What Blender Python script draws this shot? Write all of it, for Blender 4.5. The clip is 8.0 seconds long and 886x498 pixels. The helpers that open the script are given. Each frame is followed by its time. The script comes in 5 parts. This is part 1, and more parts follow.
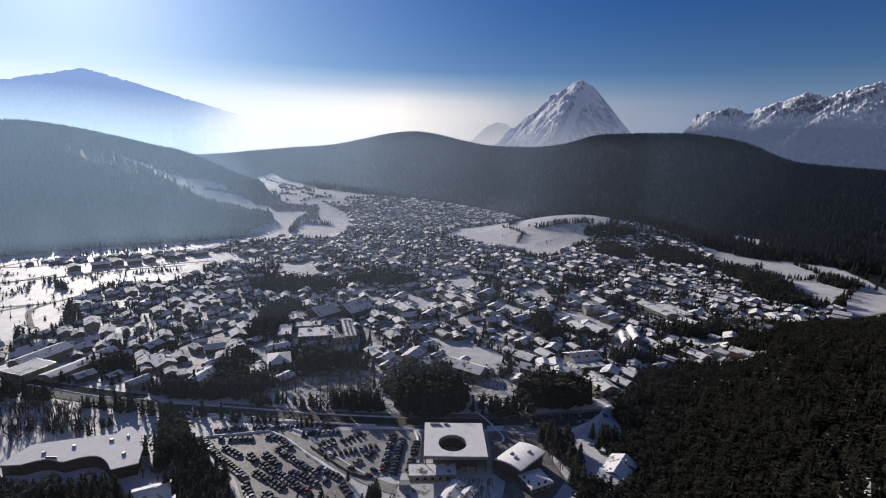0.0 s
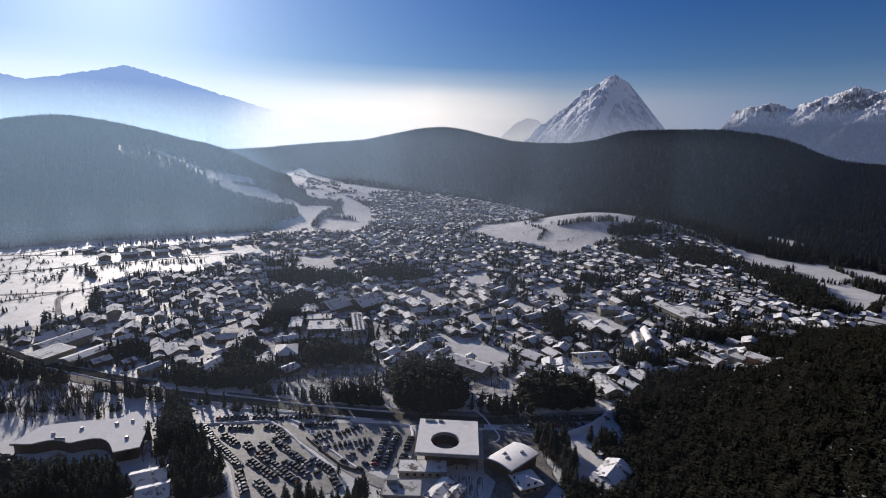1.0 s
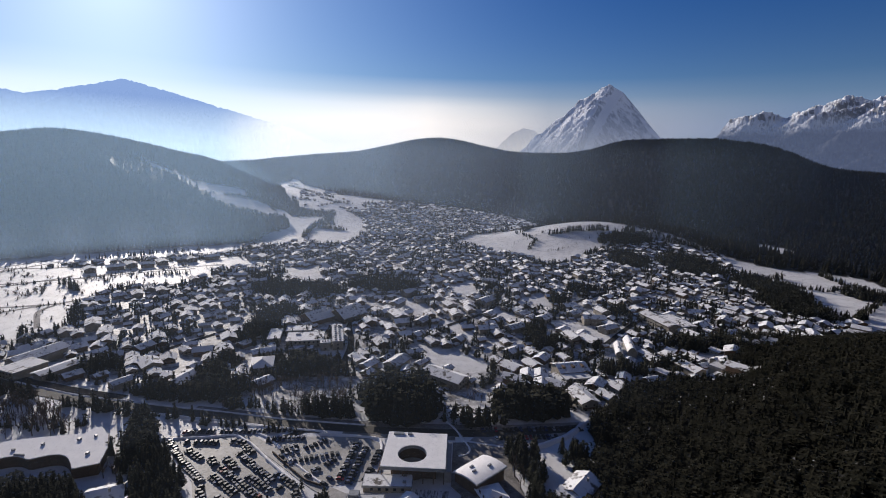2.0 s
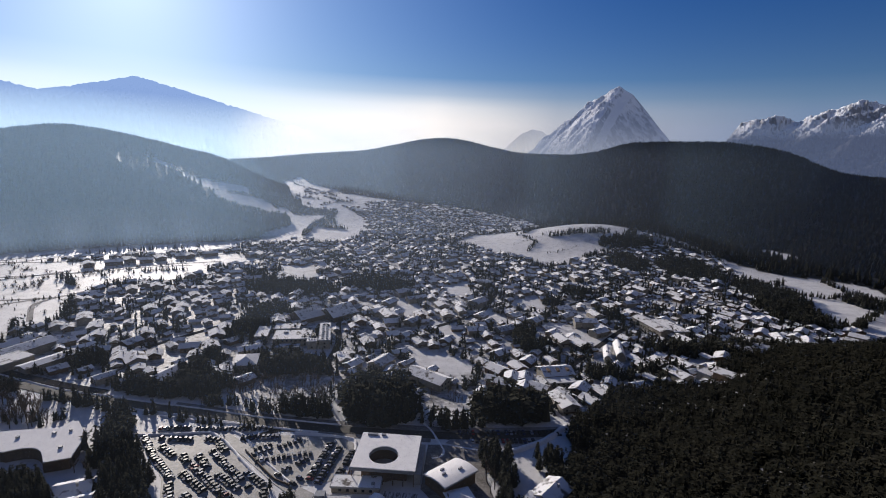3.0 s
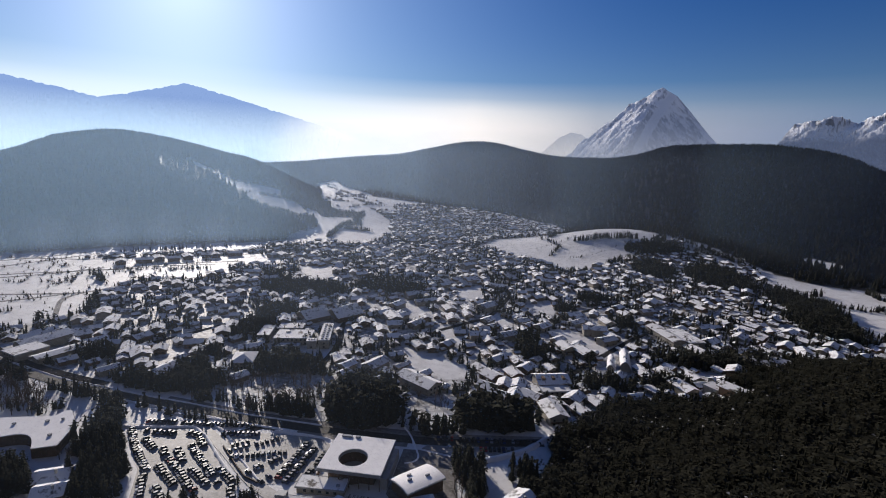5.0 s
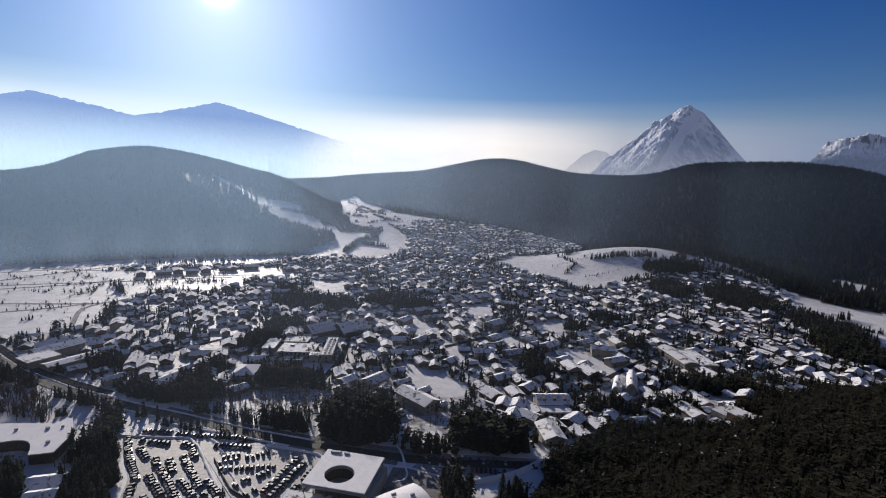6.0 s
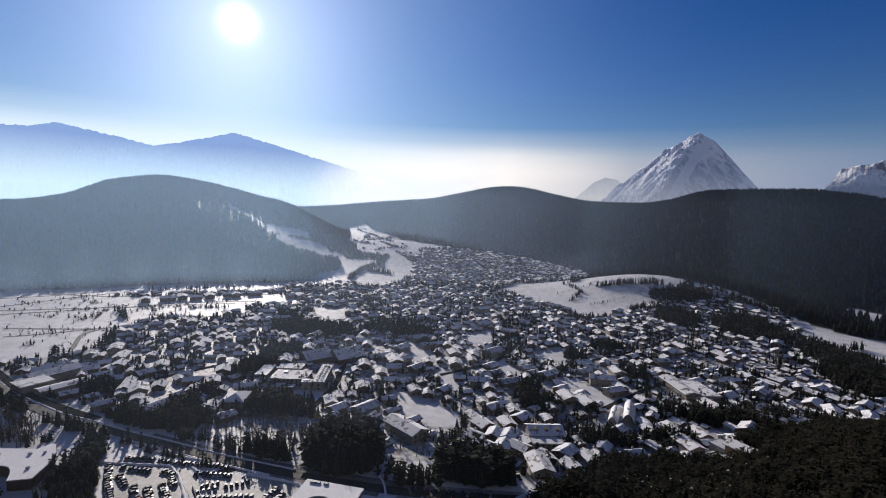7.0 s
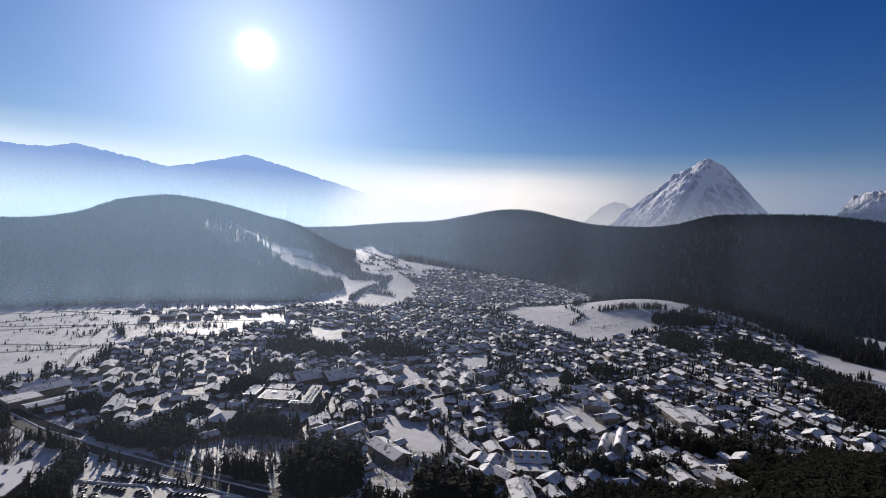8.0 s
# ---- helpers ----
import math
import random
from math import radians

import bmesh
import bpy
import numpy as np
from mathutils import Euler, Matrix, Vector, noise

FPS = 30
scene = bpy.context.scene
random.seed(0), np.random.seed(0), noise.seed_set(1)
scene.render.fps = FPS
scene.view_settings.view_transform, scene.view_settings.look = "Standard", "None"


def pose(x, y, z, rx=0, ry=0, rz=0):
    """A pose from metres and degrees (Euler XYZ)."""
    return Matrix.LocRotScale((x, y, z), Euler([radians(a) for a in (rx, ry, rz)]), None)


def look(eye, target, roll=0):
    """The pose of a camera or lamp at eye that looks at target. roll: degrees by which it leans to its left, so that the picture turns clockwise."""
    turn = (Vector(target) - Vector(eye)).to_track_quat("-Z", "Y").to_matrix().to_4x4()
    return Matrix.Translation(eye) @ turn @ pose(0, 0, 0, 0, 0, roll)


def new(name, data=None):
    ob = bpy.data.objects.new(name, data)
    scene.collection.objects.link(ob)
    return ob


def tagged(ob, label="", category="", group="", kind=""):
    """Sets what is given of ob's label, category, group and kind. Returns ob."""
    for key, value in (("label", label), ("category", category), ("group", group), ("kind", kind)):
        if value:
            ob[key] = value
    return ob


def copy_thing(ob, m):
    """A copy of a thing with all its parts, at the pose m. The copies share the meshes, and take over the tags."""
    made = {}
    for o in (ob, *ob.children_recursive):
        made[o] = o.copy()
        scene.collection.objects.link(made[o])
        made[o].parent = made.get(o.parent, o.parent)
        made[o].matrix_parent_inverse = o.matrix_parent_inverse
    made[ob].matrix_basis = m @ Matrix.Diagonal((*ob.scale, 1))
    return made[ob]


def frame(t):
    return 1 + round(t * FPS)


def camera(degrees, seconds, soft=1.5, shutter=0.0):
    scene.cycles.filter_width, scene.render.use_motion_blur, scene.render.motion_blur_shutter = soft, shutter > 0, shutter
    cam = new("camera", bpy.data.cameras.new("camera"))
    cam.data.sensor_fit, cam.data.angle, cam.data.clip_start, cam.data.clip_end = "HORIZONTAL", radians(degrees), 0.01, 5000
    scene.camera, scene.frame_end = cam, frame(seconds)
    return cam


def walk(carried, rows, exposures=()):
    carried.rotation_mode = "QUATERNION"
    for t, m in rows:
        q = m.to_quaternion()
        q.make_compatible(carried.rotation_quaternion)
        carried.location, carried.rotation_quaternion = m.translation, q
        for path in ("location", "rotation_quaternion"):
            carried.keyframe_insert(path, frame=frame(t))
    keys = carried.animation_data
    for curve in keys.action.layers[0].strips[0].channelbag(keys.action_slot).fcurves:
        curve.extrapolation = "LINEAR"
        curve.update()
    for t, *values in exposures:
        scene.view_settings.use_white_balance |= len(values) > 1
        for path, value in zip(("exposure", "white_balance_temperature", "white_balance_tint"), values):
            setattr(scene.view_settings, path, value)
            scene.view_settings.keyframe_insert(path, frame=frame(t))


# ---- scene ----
cam = camera(84.8, 8.0, soft=1.0)
PATH = [
    (0, (-0.604, -4.288, 148.982), (-0.572, -2.326, 148.595), 1.7),
    (0.5, (7.074, -3.487, 149.187), (7.041, -1.527, 148.787), 2.0),
    (1, (15.226, -2.539, 149.362), (15.139, -0.583, 148.955), 2.0),
    (1.5, (22.831, -1.395, 149.328), (22.731, 0.564, 148.934), 1.6),
    (2, (31.026, 0.042, 149.45), (30.94, 2.007, 149.084), 1.6),
    (3.5, (54.144, 4.457, 149.841), (53.99, 6.416, 149.473), 2.7),
    (4, (61.983, 6.26, 149.656), (61.787, 8.215, 149.285), 2.7),
    (5.5, (84.252, 11.338, 149.784), (83.925, 13.283, 149.45), 2.3),
    (6, (92.046, 13.17, 149.838), (91.667, 15.111, 149.543), 2.5),
    (6.5, (99.207, 14.973, 149.724), (98.791, 16.913, 149.478), 2.5),
    (7, (106.549, 16.887, 149.406), (106.112, 18.83, 149.221), 2.4),
    (7.5, (113.759, 18.923, 149.208), (113.3, 20.864, 149.07), 2.6),
    (8, (120.993, 20.912, 149.195), (120.512, 22.851, 149.1), 3.0),
]
walk(cam, [(t, look(eye, target, roll)) for t, eye, target, roll in PATH], [(0, 0.54, 6450, 15), (8, 0.54, 6450, 15)])

# ---- sky, sun and exposure
SUN_AZ, SUN_EL = -35.7, 17.4
sun_way = Vector((math.sin(radians(SUN_AZ)) * math.cos(radians(SUN_EL)), math.cos(radians(SUN_AZ)) * math.cos(radians(SUN_EL)), math.sin(radians(SUN_EL))))
world = bpy.data.worlds.new("winter_sky")
scene.world = world
world.use_nodes = True
wn, wl = world.node_tree.nodes, world.node_tree.links
sky = wn.new("ShaderNodeTexSky")
sky.sky_type, sky.sun_disc = "NISHITA", False
sky.sun_elevation, sky.sun_rotation = radians(SUN_EL), radians(SUN_AZ)
sky.altitude, sky.air_density, sky.dust_density, sky.ozone_density = 1200, 1.15, 0.25, 3.0
wn["Background"].inputs[1].default_value = 0.0425
# the sun itself, with the bright air round it
tc, dot = wn.new("ShaderNodeTexCoord"), wn.new("ShaderNodeVectorMath")
dot.operation = "DOT_PRODUCT"
wl.new(tc.outputs["Generated"], dot.inputs[0])
dot.inputs[1].default_value = sun_way
deep = wn.new("ShaderNodeHueSaturation")
deep.inputs["Hue"].default_value = 0.522
away = wn.new("ShaderNodeMapRange")
away.inputs[1].default_value, away.inputs[2].default_value, away.inputs[3].default_value, away.inputs[4].default_value = -0.35, 0.27, 0.4, 1.38
wl.new(dot.outputs["Value"], away.inputs[0])
wl.new(away.outputs[0], deep.inputs["Saturation"])
wl.new(sky.outputs[0], deep.inputs["Color"])
total = deep.outputs[0]
for power, gain, tint in ((4200, 30.0, (1.0, 0.96, 0.9)), (420, 2.6, (0.9, 0.95, 1.0)), (60, 5.6, (0.8, 0.9, 1.0)), (9, 5.6, (0.5, 0.75, 1.0))):
    clamp, lobe, glow, add = wn.new("ShaderNodeMath"), wn.new("ShaderNodeMath"), wn.new("ShaderNodeVectorMath"), wn.new("ShaderNodeVectorMath")
    clamp.operation, lobe.operation, glow.operation, add.operation = "MAXIMUM", "POWER", "SCALE", "ADD"
    wl.new(dot.outputs["Value"], clamp.inputs[0])
    clamp.inputs[1].default_value = 0.0
    wl.new(clamp.outputs[0], lobe.inputs[0])
    lobe.inputs[1].default_value = power
    glow.inputs[0].default_value = tuple(gain * c for c in tint)
    wl.new(lobe.outputs[0], glow.inputs["Scale"])
    wl.new(total, add.inputs[0])
    wl.new(glow.outputs[0], add.inputs[1])
    total = add.outputs[0]
wl.new(total, wn["Background"].inputs[0])
sun = new("sun", bpy.data.lights.new("sun", "SUN"))
sun.data.energy, sun.data.angle, sun.data.color = 3.5, radians(0.5), (1.0, 0.93, 0.82)
sun.matrix_world = look(sun_way * 1000, (0, 0, 0))


# ---- materials
def material(name, build):
    m = bpy.data.materials.new(name)
    m.use_nodes = True
    n, l = m.node_tree.nodes, m.node_tree.links
    build(n, l, n["Principled BSDF"])
    return m


def noise_node(n, l, scale, detail=4.0, space="Object", rough=0.55):
    tc, t = n.new("ShaderNodeTexCoord"), n.new("ShaderNodeTexNoise")
    t.inputs["Scale"].default_value, t.inputs["Detail"].default_value, t.inputs["Roughness"].default_value = scale, detail, rough
    l.new(tc.outputs[space], t.inputs["Vector"])
    return t.outputs["Fac"]


def ramp(n, l, fac, stops):
    r = n.new("ShaderNodeValToRGB")
    e = r.color_ramp.elements
    while len(e) < len(stops):
        e.new(0.5)
    for k, (p, c) in zip(e, stops):
        k.position, k.color = p, (*c, 1)
    l.new(fac, r.inputs[0])
    return r.outputs[0]


def blend(n, l, fac, a, b):
    x = n.new("ShaderNodeMix")
    x.data_type = "RGBA"
    if isinstance(fac, float):
        x.inputs[0].default_value = fac
    else:
        l.new(fac, x.inputs[0])
    for s, v in ((6, a), (7, b)):
        if isinstance(v, tuple):
            x.inputs[s].default_value = (*v, 1)
        else:
            l.new(v, x.inputs[s])
    return x.outputs[2]


def relief(n, l, p, fac, strength, distance):
    b = n.new("ShaderNodeBump")
    b.inputs["Strength"].default_value, b.inputs["Distance"].default_value = strength, distance
    l.new(fac, b.inputs["Height"])
    l.new(b.outputs[0], p.inputs["Normal"])


def grainy(dark, light, scale, rough, fine=8.0, spread=0.0, bump_by=0.0, gloss=0.25):
    """A surface that varies between two colours at two scales, and from object to object."""
    def build(n, l, p):
        big, small = noise_node(n, l, scale), noise_node(n, l, scale * fine, 3)
        a = ramp(n, l, big, [(0.3, dark), (0.7, light)])
        b = ramp(n, l, small, [(0.3, dark), (0.7, light)])
        c = blend(n, l, 0.45, a, b)
        if spread:
            oi, hsv, mr = n.new("ShaderNodeObjectInfo"), n.new("ShaderNodeHueSaturation"), n.new("ShaderNodeMapRange")
            mr.inputs[3].default_value, mr.inputs[4].default_value = 1 - spread, 1 + spread
            l.new(oi.outputs["Random"], mr.inputs[0])
            l.new(mr.outputs[0], hsv.inputs["Value"])
            l.new(c, hsv.inputs["Color"])
            c = hsv.outputs[0]
        l.new(c, p.inputs["Base Color"])
        p.inputs["Roughness"].default_value = rough
        p.inputs["Specular IOR Level"].default_value = gloss
        if bump_by:
            relief(n, l, p, small, 0.6, bump_by)
    return build


def ground_look(n, l, p):
    at = n.new("ShaderNodeAttribute")
    at.attribute_name = "wood"
    big, mid, fine = noise_node(n, l, 0.012, 5), noise_node(n, l, 0.09, 5), noise_node(n, l, 0.6, 3)
    snow = blend(n, l, 0.5, ramp(n, l, big, [(0.3, (0.54, 0.53, 0.53)), (0.65, (0.72, 0.71, 0.7))]),
                 ramp(n, l, mid, [(0.3, (0.44, 0.43, 0.42)), (0.58, (0.74, 0.73, 0.72))]))
    town = n.new("ShaderNodeAttribute")
    town.attribute_name = "town"
    yard, lane = noise_node(n, l, 0.055, 6, rough=0.7), noise_node(n, l, 0.16, 5, rough=0.7)
    swept = blend(n, l, 0.5, ramp(n, l, yard, [(0.43, (0.07, 0.065, 0.06)), (0.55, (0.64, 0.63, 0.62))]), ramp(n, l, lane, [(0.43, (0.08, 0.07, 0.06)), (0.55, (0.64, 0.63, 0.62))]))
    snow = blend(n, l, town.outputs["Fac"], snow, swept)
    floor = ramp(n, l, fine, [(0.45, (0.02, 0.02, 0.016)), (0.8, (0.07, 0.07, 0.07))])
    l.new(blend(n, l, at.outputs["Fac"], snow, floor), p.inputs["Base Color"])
    p.inputs["Roughness"].default_value = 0.62
    l.new(blend(n, l, at.outputs["Fac"], (0.12, 0.12, 0.12), (0.02, 0.02, 0.02)), p.inputs["Specular IOR Level"])
    relief(n, l, p, fine, 0.35, 0.5)


def rock_snow_look(n, l, p):
    geo, sep = n.new("ShaderNodeNewGeometry"), n.new("ShaderNodeSeparateXYZ")
    l.new(geo.outputs["True Normal"], sep.inputs[0])
    rough = noise_node(n, l, 0.012, 8, rough=0.65)
    add = n.new("ShaderNodeMath")
    add.operation = "MULTIPLY_ADD"
    l.new(rough, add.inputs[0])
    add.inputs[1].default_value = 0.75
    l.new(sep.outputs["Z"], add.inputs[2])
    rock = ramp(n, l, noise_node(n, l, 0.05, 5), [(0.3, (0.13, 0.13, 0.14)), (0.7, (0.26, 0.26, 0.28))])
    l.new(blend(n, l, ramp(n, l, add.outputs[0], [(0.90, (0, 0, 0)), (1.02, (1, 1, 1))]), rock, (0.82, 0.84, 0.88)), p.inputs["Base Color"])
    p.inputs["Roughness"].default_value = 0.75
    relief(n, l, p, rough, 0.8, 14)


def painted_haze(low, high, z_low, z_high, k_low, k_high, fade=None):
    """Far backdrop: rock and snow with bright haze painted over as emission, thicker towards the valley."""
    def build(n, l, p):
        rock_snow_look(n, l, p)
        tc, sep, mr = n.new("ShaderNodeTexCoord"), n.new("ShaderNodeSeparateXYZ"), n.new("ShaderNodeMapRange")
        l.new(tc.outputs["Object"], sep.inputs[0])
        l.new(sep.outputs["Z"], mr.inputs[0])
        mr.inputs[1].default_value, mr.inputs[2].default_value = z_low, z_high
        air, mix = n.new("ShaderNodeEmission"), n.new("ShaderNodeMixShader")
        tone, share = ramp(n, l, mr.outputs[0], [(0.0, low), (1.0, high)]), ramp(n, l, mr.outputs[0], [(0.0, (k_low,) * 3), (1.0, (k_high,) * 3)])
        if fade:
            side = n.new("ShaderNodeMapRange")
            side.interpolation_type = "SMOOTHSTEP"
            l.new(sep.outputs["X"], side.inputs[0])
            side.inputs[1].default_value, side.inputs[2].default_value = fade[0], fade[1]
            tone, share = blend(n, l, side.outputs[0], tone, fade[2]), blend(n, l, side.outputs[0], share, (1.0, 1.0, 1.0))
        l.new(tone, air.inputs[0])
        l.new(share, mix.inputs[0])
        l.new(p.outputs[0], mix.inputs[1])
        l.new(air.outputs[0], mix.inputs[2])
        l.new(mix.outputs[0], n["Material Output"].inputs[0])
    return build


def horizon_glow_look(n, l, p):
    """Glowing sheet with horizon haze painted as emission, thinning upwards; brightest below the sun."""
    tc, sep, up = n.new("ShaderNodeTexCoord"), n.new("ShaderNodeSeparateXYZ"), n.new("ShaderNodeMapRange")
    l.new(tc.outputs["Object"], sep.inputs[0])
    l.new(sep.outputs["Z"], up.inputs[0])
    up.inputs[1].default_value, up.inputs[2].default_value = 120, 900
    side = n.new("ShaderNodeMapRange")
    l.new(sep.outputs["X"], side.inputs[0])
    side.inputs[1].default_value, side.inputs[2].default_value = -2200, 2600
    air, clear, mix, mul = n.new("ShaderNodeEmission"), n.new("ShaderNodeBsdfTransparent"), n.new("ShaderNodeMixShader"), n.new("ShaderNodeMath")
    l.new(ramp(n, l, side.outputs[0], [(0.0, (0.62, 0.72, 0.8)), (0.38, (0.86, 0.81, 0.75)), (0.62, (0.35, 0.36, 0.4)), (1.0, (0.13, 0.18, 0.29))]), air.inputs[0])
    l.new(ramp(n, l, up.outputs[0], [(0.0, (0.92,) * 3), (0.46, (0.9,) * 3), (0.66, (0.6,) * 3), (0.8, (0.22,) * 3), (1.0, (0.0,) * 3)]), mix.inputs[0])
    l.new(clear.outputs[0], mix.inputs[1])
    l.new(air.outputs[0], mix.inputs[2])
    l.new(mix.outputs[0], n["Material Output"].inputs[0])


# the four far mountains carry their haze as emission colour
FAR_RIDGE = material("far_ridge_painted_haze", painted_haze((0.5, 0.66, 0.76), (0.19, 0.3, 0.53), 180, 520, 0.99, 0.9, (-1870, -1340, (0.74, 0.77, 0.78))))
FAR_PEAK = material("far_peak", painted_haze((0.2, 0.225, 0.28), (0.12, 0.165, 0.28), 230, 480, 0.8, 0.3))
FAR_RANGE = material("far_range", painted_haze((0.05, 0.066, 0.11), (0.12, 0.16, 0.25), 345, 475, 0.96, 0.1))
FAR_HILL = material("far_hill_painted_haze", painted_haze((0.4, 0.4, 0.4), (0.27, 0.29, 0.33), 250, 420, 0.98, 0.95))
HORIZON_GLOW = material("painted_horizon_haze", horizon_glow_look)
SNOW = material("snow", grainy((0.72, 0.7, 0.69), (0.9, 0.88, 0.86), 0.25, 0.75, 6, 0.06, 0.05, 0.08))
def roof_snow_look(n, l, p):
    """Snow on roofs: grey old snow, thawed bare here and there, different from roof to roof."""
    oi, geo, add = n.new("ShaderNodeObjectInfo"), n.new("ShaderNodeNewGeometry"), n.new("ShaderNodeMath")
    l.new(oi.outputs["Random"], add.inputs[0])
    l.new(geo.outputs["Random Per Island"], add.inputs[1])
    tc, t = n.new("ShaderNodeTexCoord"), n.new("ShaderNodeTexNoise")
    t.noise_dimensions = "4D"
    l.new(tc.outputs["Object"], t.inputs["Vector"])
    shift = n.new("ShaderNodeMath")
    shift.operation = "MULTIPLY"
    l.new(add.outputs[0], shift.inputs[0])
    shift.inputs[1].default_value = 37.0
    l.new(shift.outputs[0], t.inputs["W"])
    t.inputs["Scale"].default_value, t.inputs["Detail"].default_value, t.inputs["Roughness"].default_value = 0.22, 5, 0.65
    white = ramp(n, l, add.outputs[0], [(0.15, (0.36, 0.36, 0.36)), (0.55, (0.62, 0.615, 0.61)), (0.95, (0.8, 0.79, 0.78))])
    l.new(blend(n, l, ramp(n, l, t.outputs["Fac"], [(0.38, (0, 0, 0)), (0.47, (1, 1, 1))]), (0.13, 0.115, 0.1), white), p.inputs["Base Color"])
    p.inputs["Roughness"].default_value, p.inputs["Specular IOR Level"].default_value = 0.8, 0.15
    relief(n, l, p, t.outputs["Fac"], 0.5, 0.15)


ROOF_SNOW = material("snow_on_roofs", roof_snow_look)
GROUND = material("snowy_ground", ground_look)
FIR = material("fir_needles", grainy((0.026, 0.027, 0.02), (0.06, 0.058, 0.044), 0.08, 0.9, 9, 0.25, 0, 0.0))
PINE = material("dark_pine_needles", grainy((0.0115, 0.012, 0.0085), (0.03, 0.0285, 0.021), 0.05, 0.9, 9, 0.25, 0, 0.0))


def dusted_look(n, l, p):
    """Dark needles with a little snow left on single tufts, in loose patches."""
    grainy((0.0115, 0.012, 0.0085), (0.03, 0.0285, 0.021), 0.05, 0.9, 9, 0.25, 0, 0.0)(n, l, p)
    needles = p.inputs["Base Color"].links[0].from_socket
    geo, mul = n.new("ShaderNodeNewGeometry"), n.new("ShaderNodeMath")
    mul.operation = "MULTIPLY"
    l.new(ramp(n, l, geo.outputs["Random Per Island"], [(0.978, (0, 0, 0)), (0.982, (1, 1, 1))]), mul.inputs[0])
    l.new(ramp(n, l, noise_node(n, l, 0.03, 3), [(0.56, (0, 0, 0)), (0.66, (1, 1, 1))]), mul.inputs[1])
    l.new(blend(n, l, mul.outputs[0], needles, (0.55, 0.54, 0.53)), p.inputs["Base Color"])


DUSTED = material("dusted_pine_needles", dusted_look)
BARK = material("bark", grainy((0.05, 0.035, 0.025), (0.12, 0.09, 0.07), 1.5, 0.9))
ASPHALT = material("wet_asphalt", grainy((0.022, 0.022, 0.024), (0.06, 0.057, 0.054), 0.12, 0.9, 7, 0, 0, 0.0))
PACKED = material("packed_snow", grainy((0.15, 0.145, 0.135), (0.42, 0.4, 0.375), 0.09, 0.6, 7, 0, 0.03))
PLASTER_FAR = material("far_plaster", grainy((0.1, 0.085, 0.07), (0.3, 0.27, 0.23), 0.05, 0.85, 8))
PLASTER = material("pale_plaster", grainy((0.18, 0.16, 0.13), (0.38, 0.35, 0.3), 0.3, 0.85, 8, 0.25))
WOOD = material("dark_larch", grainy((0.07, 0.045, 0.028), (0.17, 0.11, 0.07), 0.8, 0.75, 5, 0.25))
CONCRETE = material("concrete", grainy((0.25, 0.25, 0.25), (0.4, 0.4, 0.39), 0.4, 0.8, 8))
METAL = material("grey_metal", grainy((0.2, 0.21, 0.22), (0.32, 0.33, 0.34), 0.6, 0.4, 6))


def glass_look(n, l, p):
    p.inputs["Base Color"].default_value = (0.02, 0.025, 0.03, 1)
    p.inputs["Roughness"].default_value = 0.22
    p.inputs["Specular IOR Level"].default_value = 0.3


def haze_sheet_look(n, l, p, tint=(0.41, 0.67, 0.97)):
    """Translucent sheet in place of haze: lets most light through, glows softly where the sun stands behind it."""
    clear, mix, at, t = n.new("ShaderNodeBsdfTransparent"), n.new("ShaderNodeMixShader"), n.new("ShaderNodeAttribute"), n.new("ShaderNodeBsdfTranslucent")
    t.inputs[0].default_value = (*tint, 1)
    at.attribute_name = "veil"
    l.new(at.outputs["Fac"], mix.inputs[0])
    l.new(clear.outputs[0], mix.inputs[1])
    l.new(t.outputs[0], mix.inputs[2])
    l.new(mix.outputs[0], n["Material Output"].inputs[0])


def paint(rgb):
    def build(n, l, p):
        c = ramp(n, l, noise_node(n, l, 3.0), [(0.3, rgb), (0.8, tuple(v * 0.8 + 0.03 for v in rgb))])
        l.new(c, p.inputs["Base Color"])
        p.inputs["Roughness"].default_value, p.inputs["Specular IOR Level"].default_value = 0.42, 0.2
    return build


HAZE_SHEET = material("haze_sheet", haze_sheet_look)
LOW_HAZE = material("low_haze_sheet", lambda n, l, p: haze_sheet_look(n, l, p, (0.58, 0.72, 0.96)))
PAINTS = [material(n + "_car_paint", paint(c)) for n, c in (("black", (0.012, 0.012, 0.014)), ("dark_grey", (0.06, 0.062, 0.068)), ("silver", (0.32, 0.33, 0.35)),
                                                           ("white", (0.7, 0.7, 0.7)), ("dark_blue", (0.015, 0.03, 0.1)), ("red", (0.25, 0.015, 0.015)))]
RUBBER = material("tyre_rubber", grainy((0.012, 0.012, 0.012), (0.03, 0.03, 0.03), 3.0, 0.9))
ROAD = material("gritty_road", grainy((0.025, 0.023, 0.02), (0.085, 0.077, 0.063), 0.12, 0.8, 7))
TRODDEN = material("trodden_snow", grainy((0.09, 0.085, 0.08), (0.32, 0.3, 0.29), 0.1, 0.85, 6))
# dark mottled ground, also used to paint tree shade beside the road
DARK_GROUND = material("dark_mottled_ground", grainy((0.05, 0.045, 0.04), (0.3, 0.28, 0.26), 0.2, 0.9, 6))
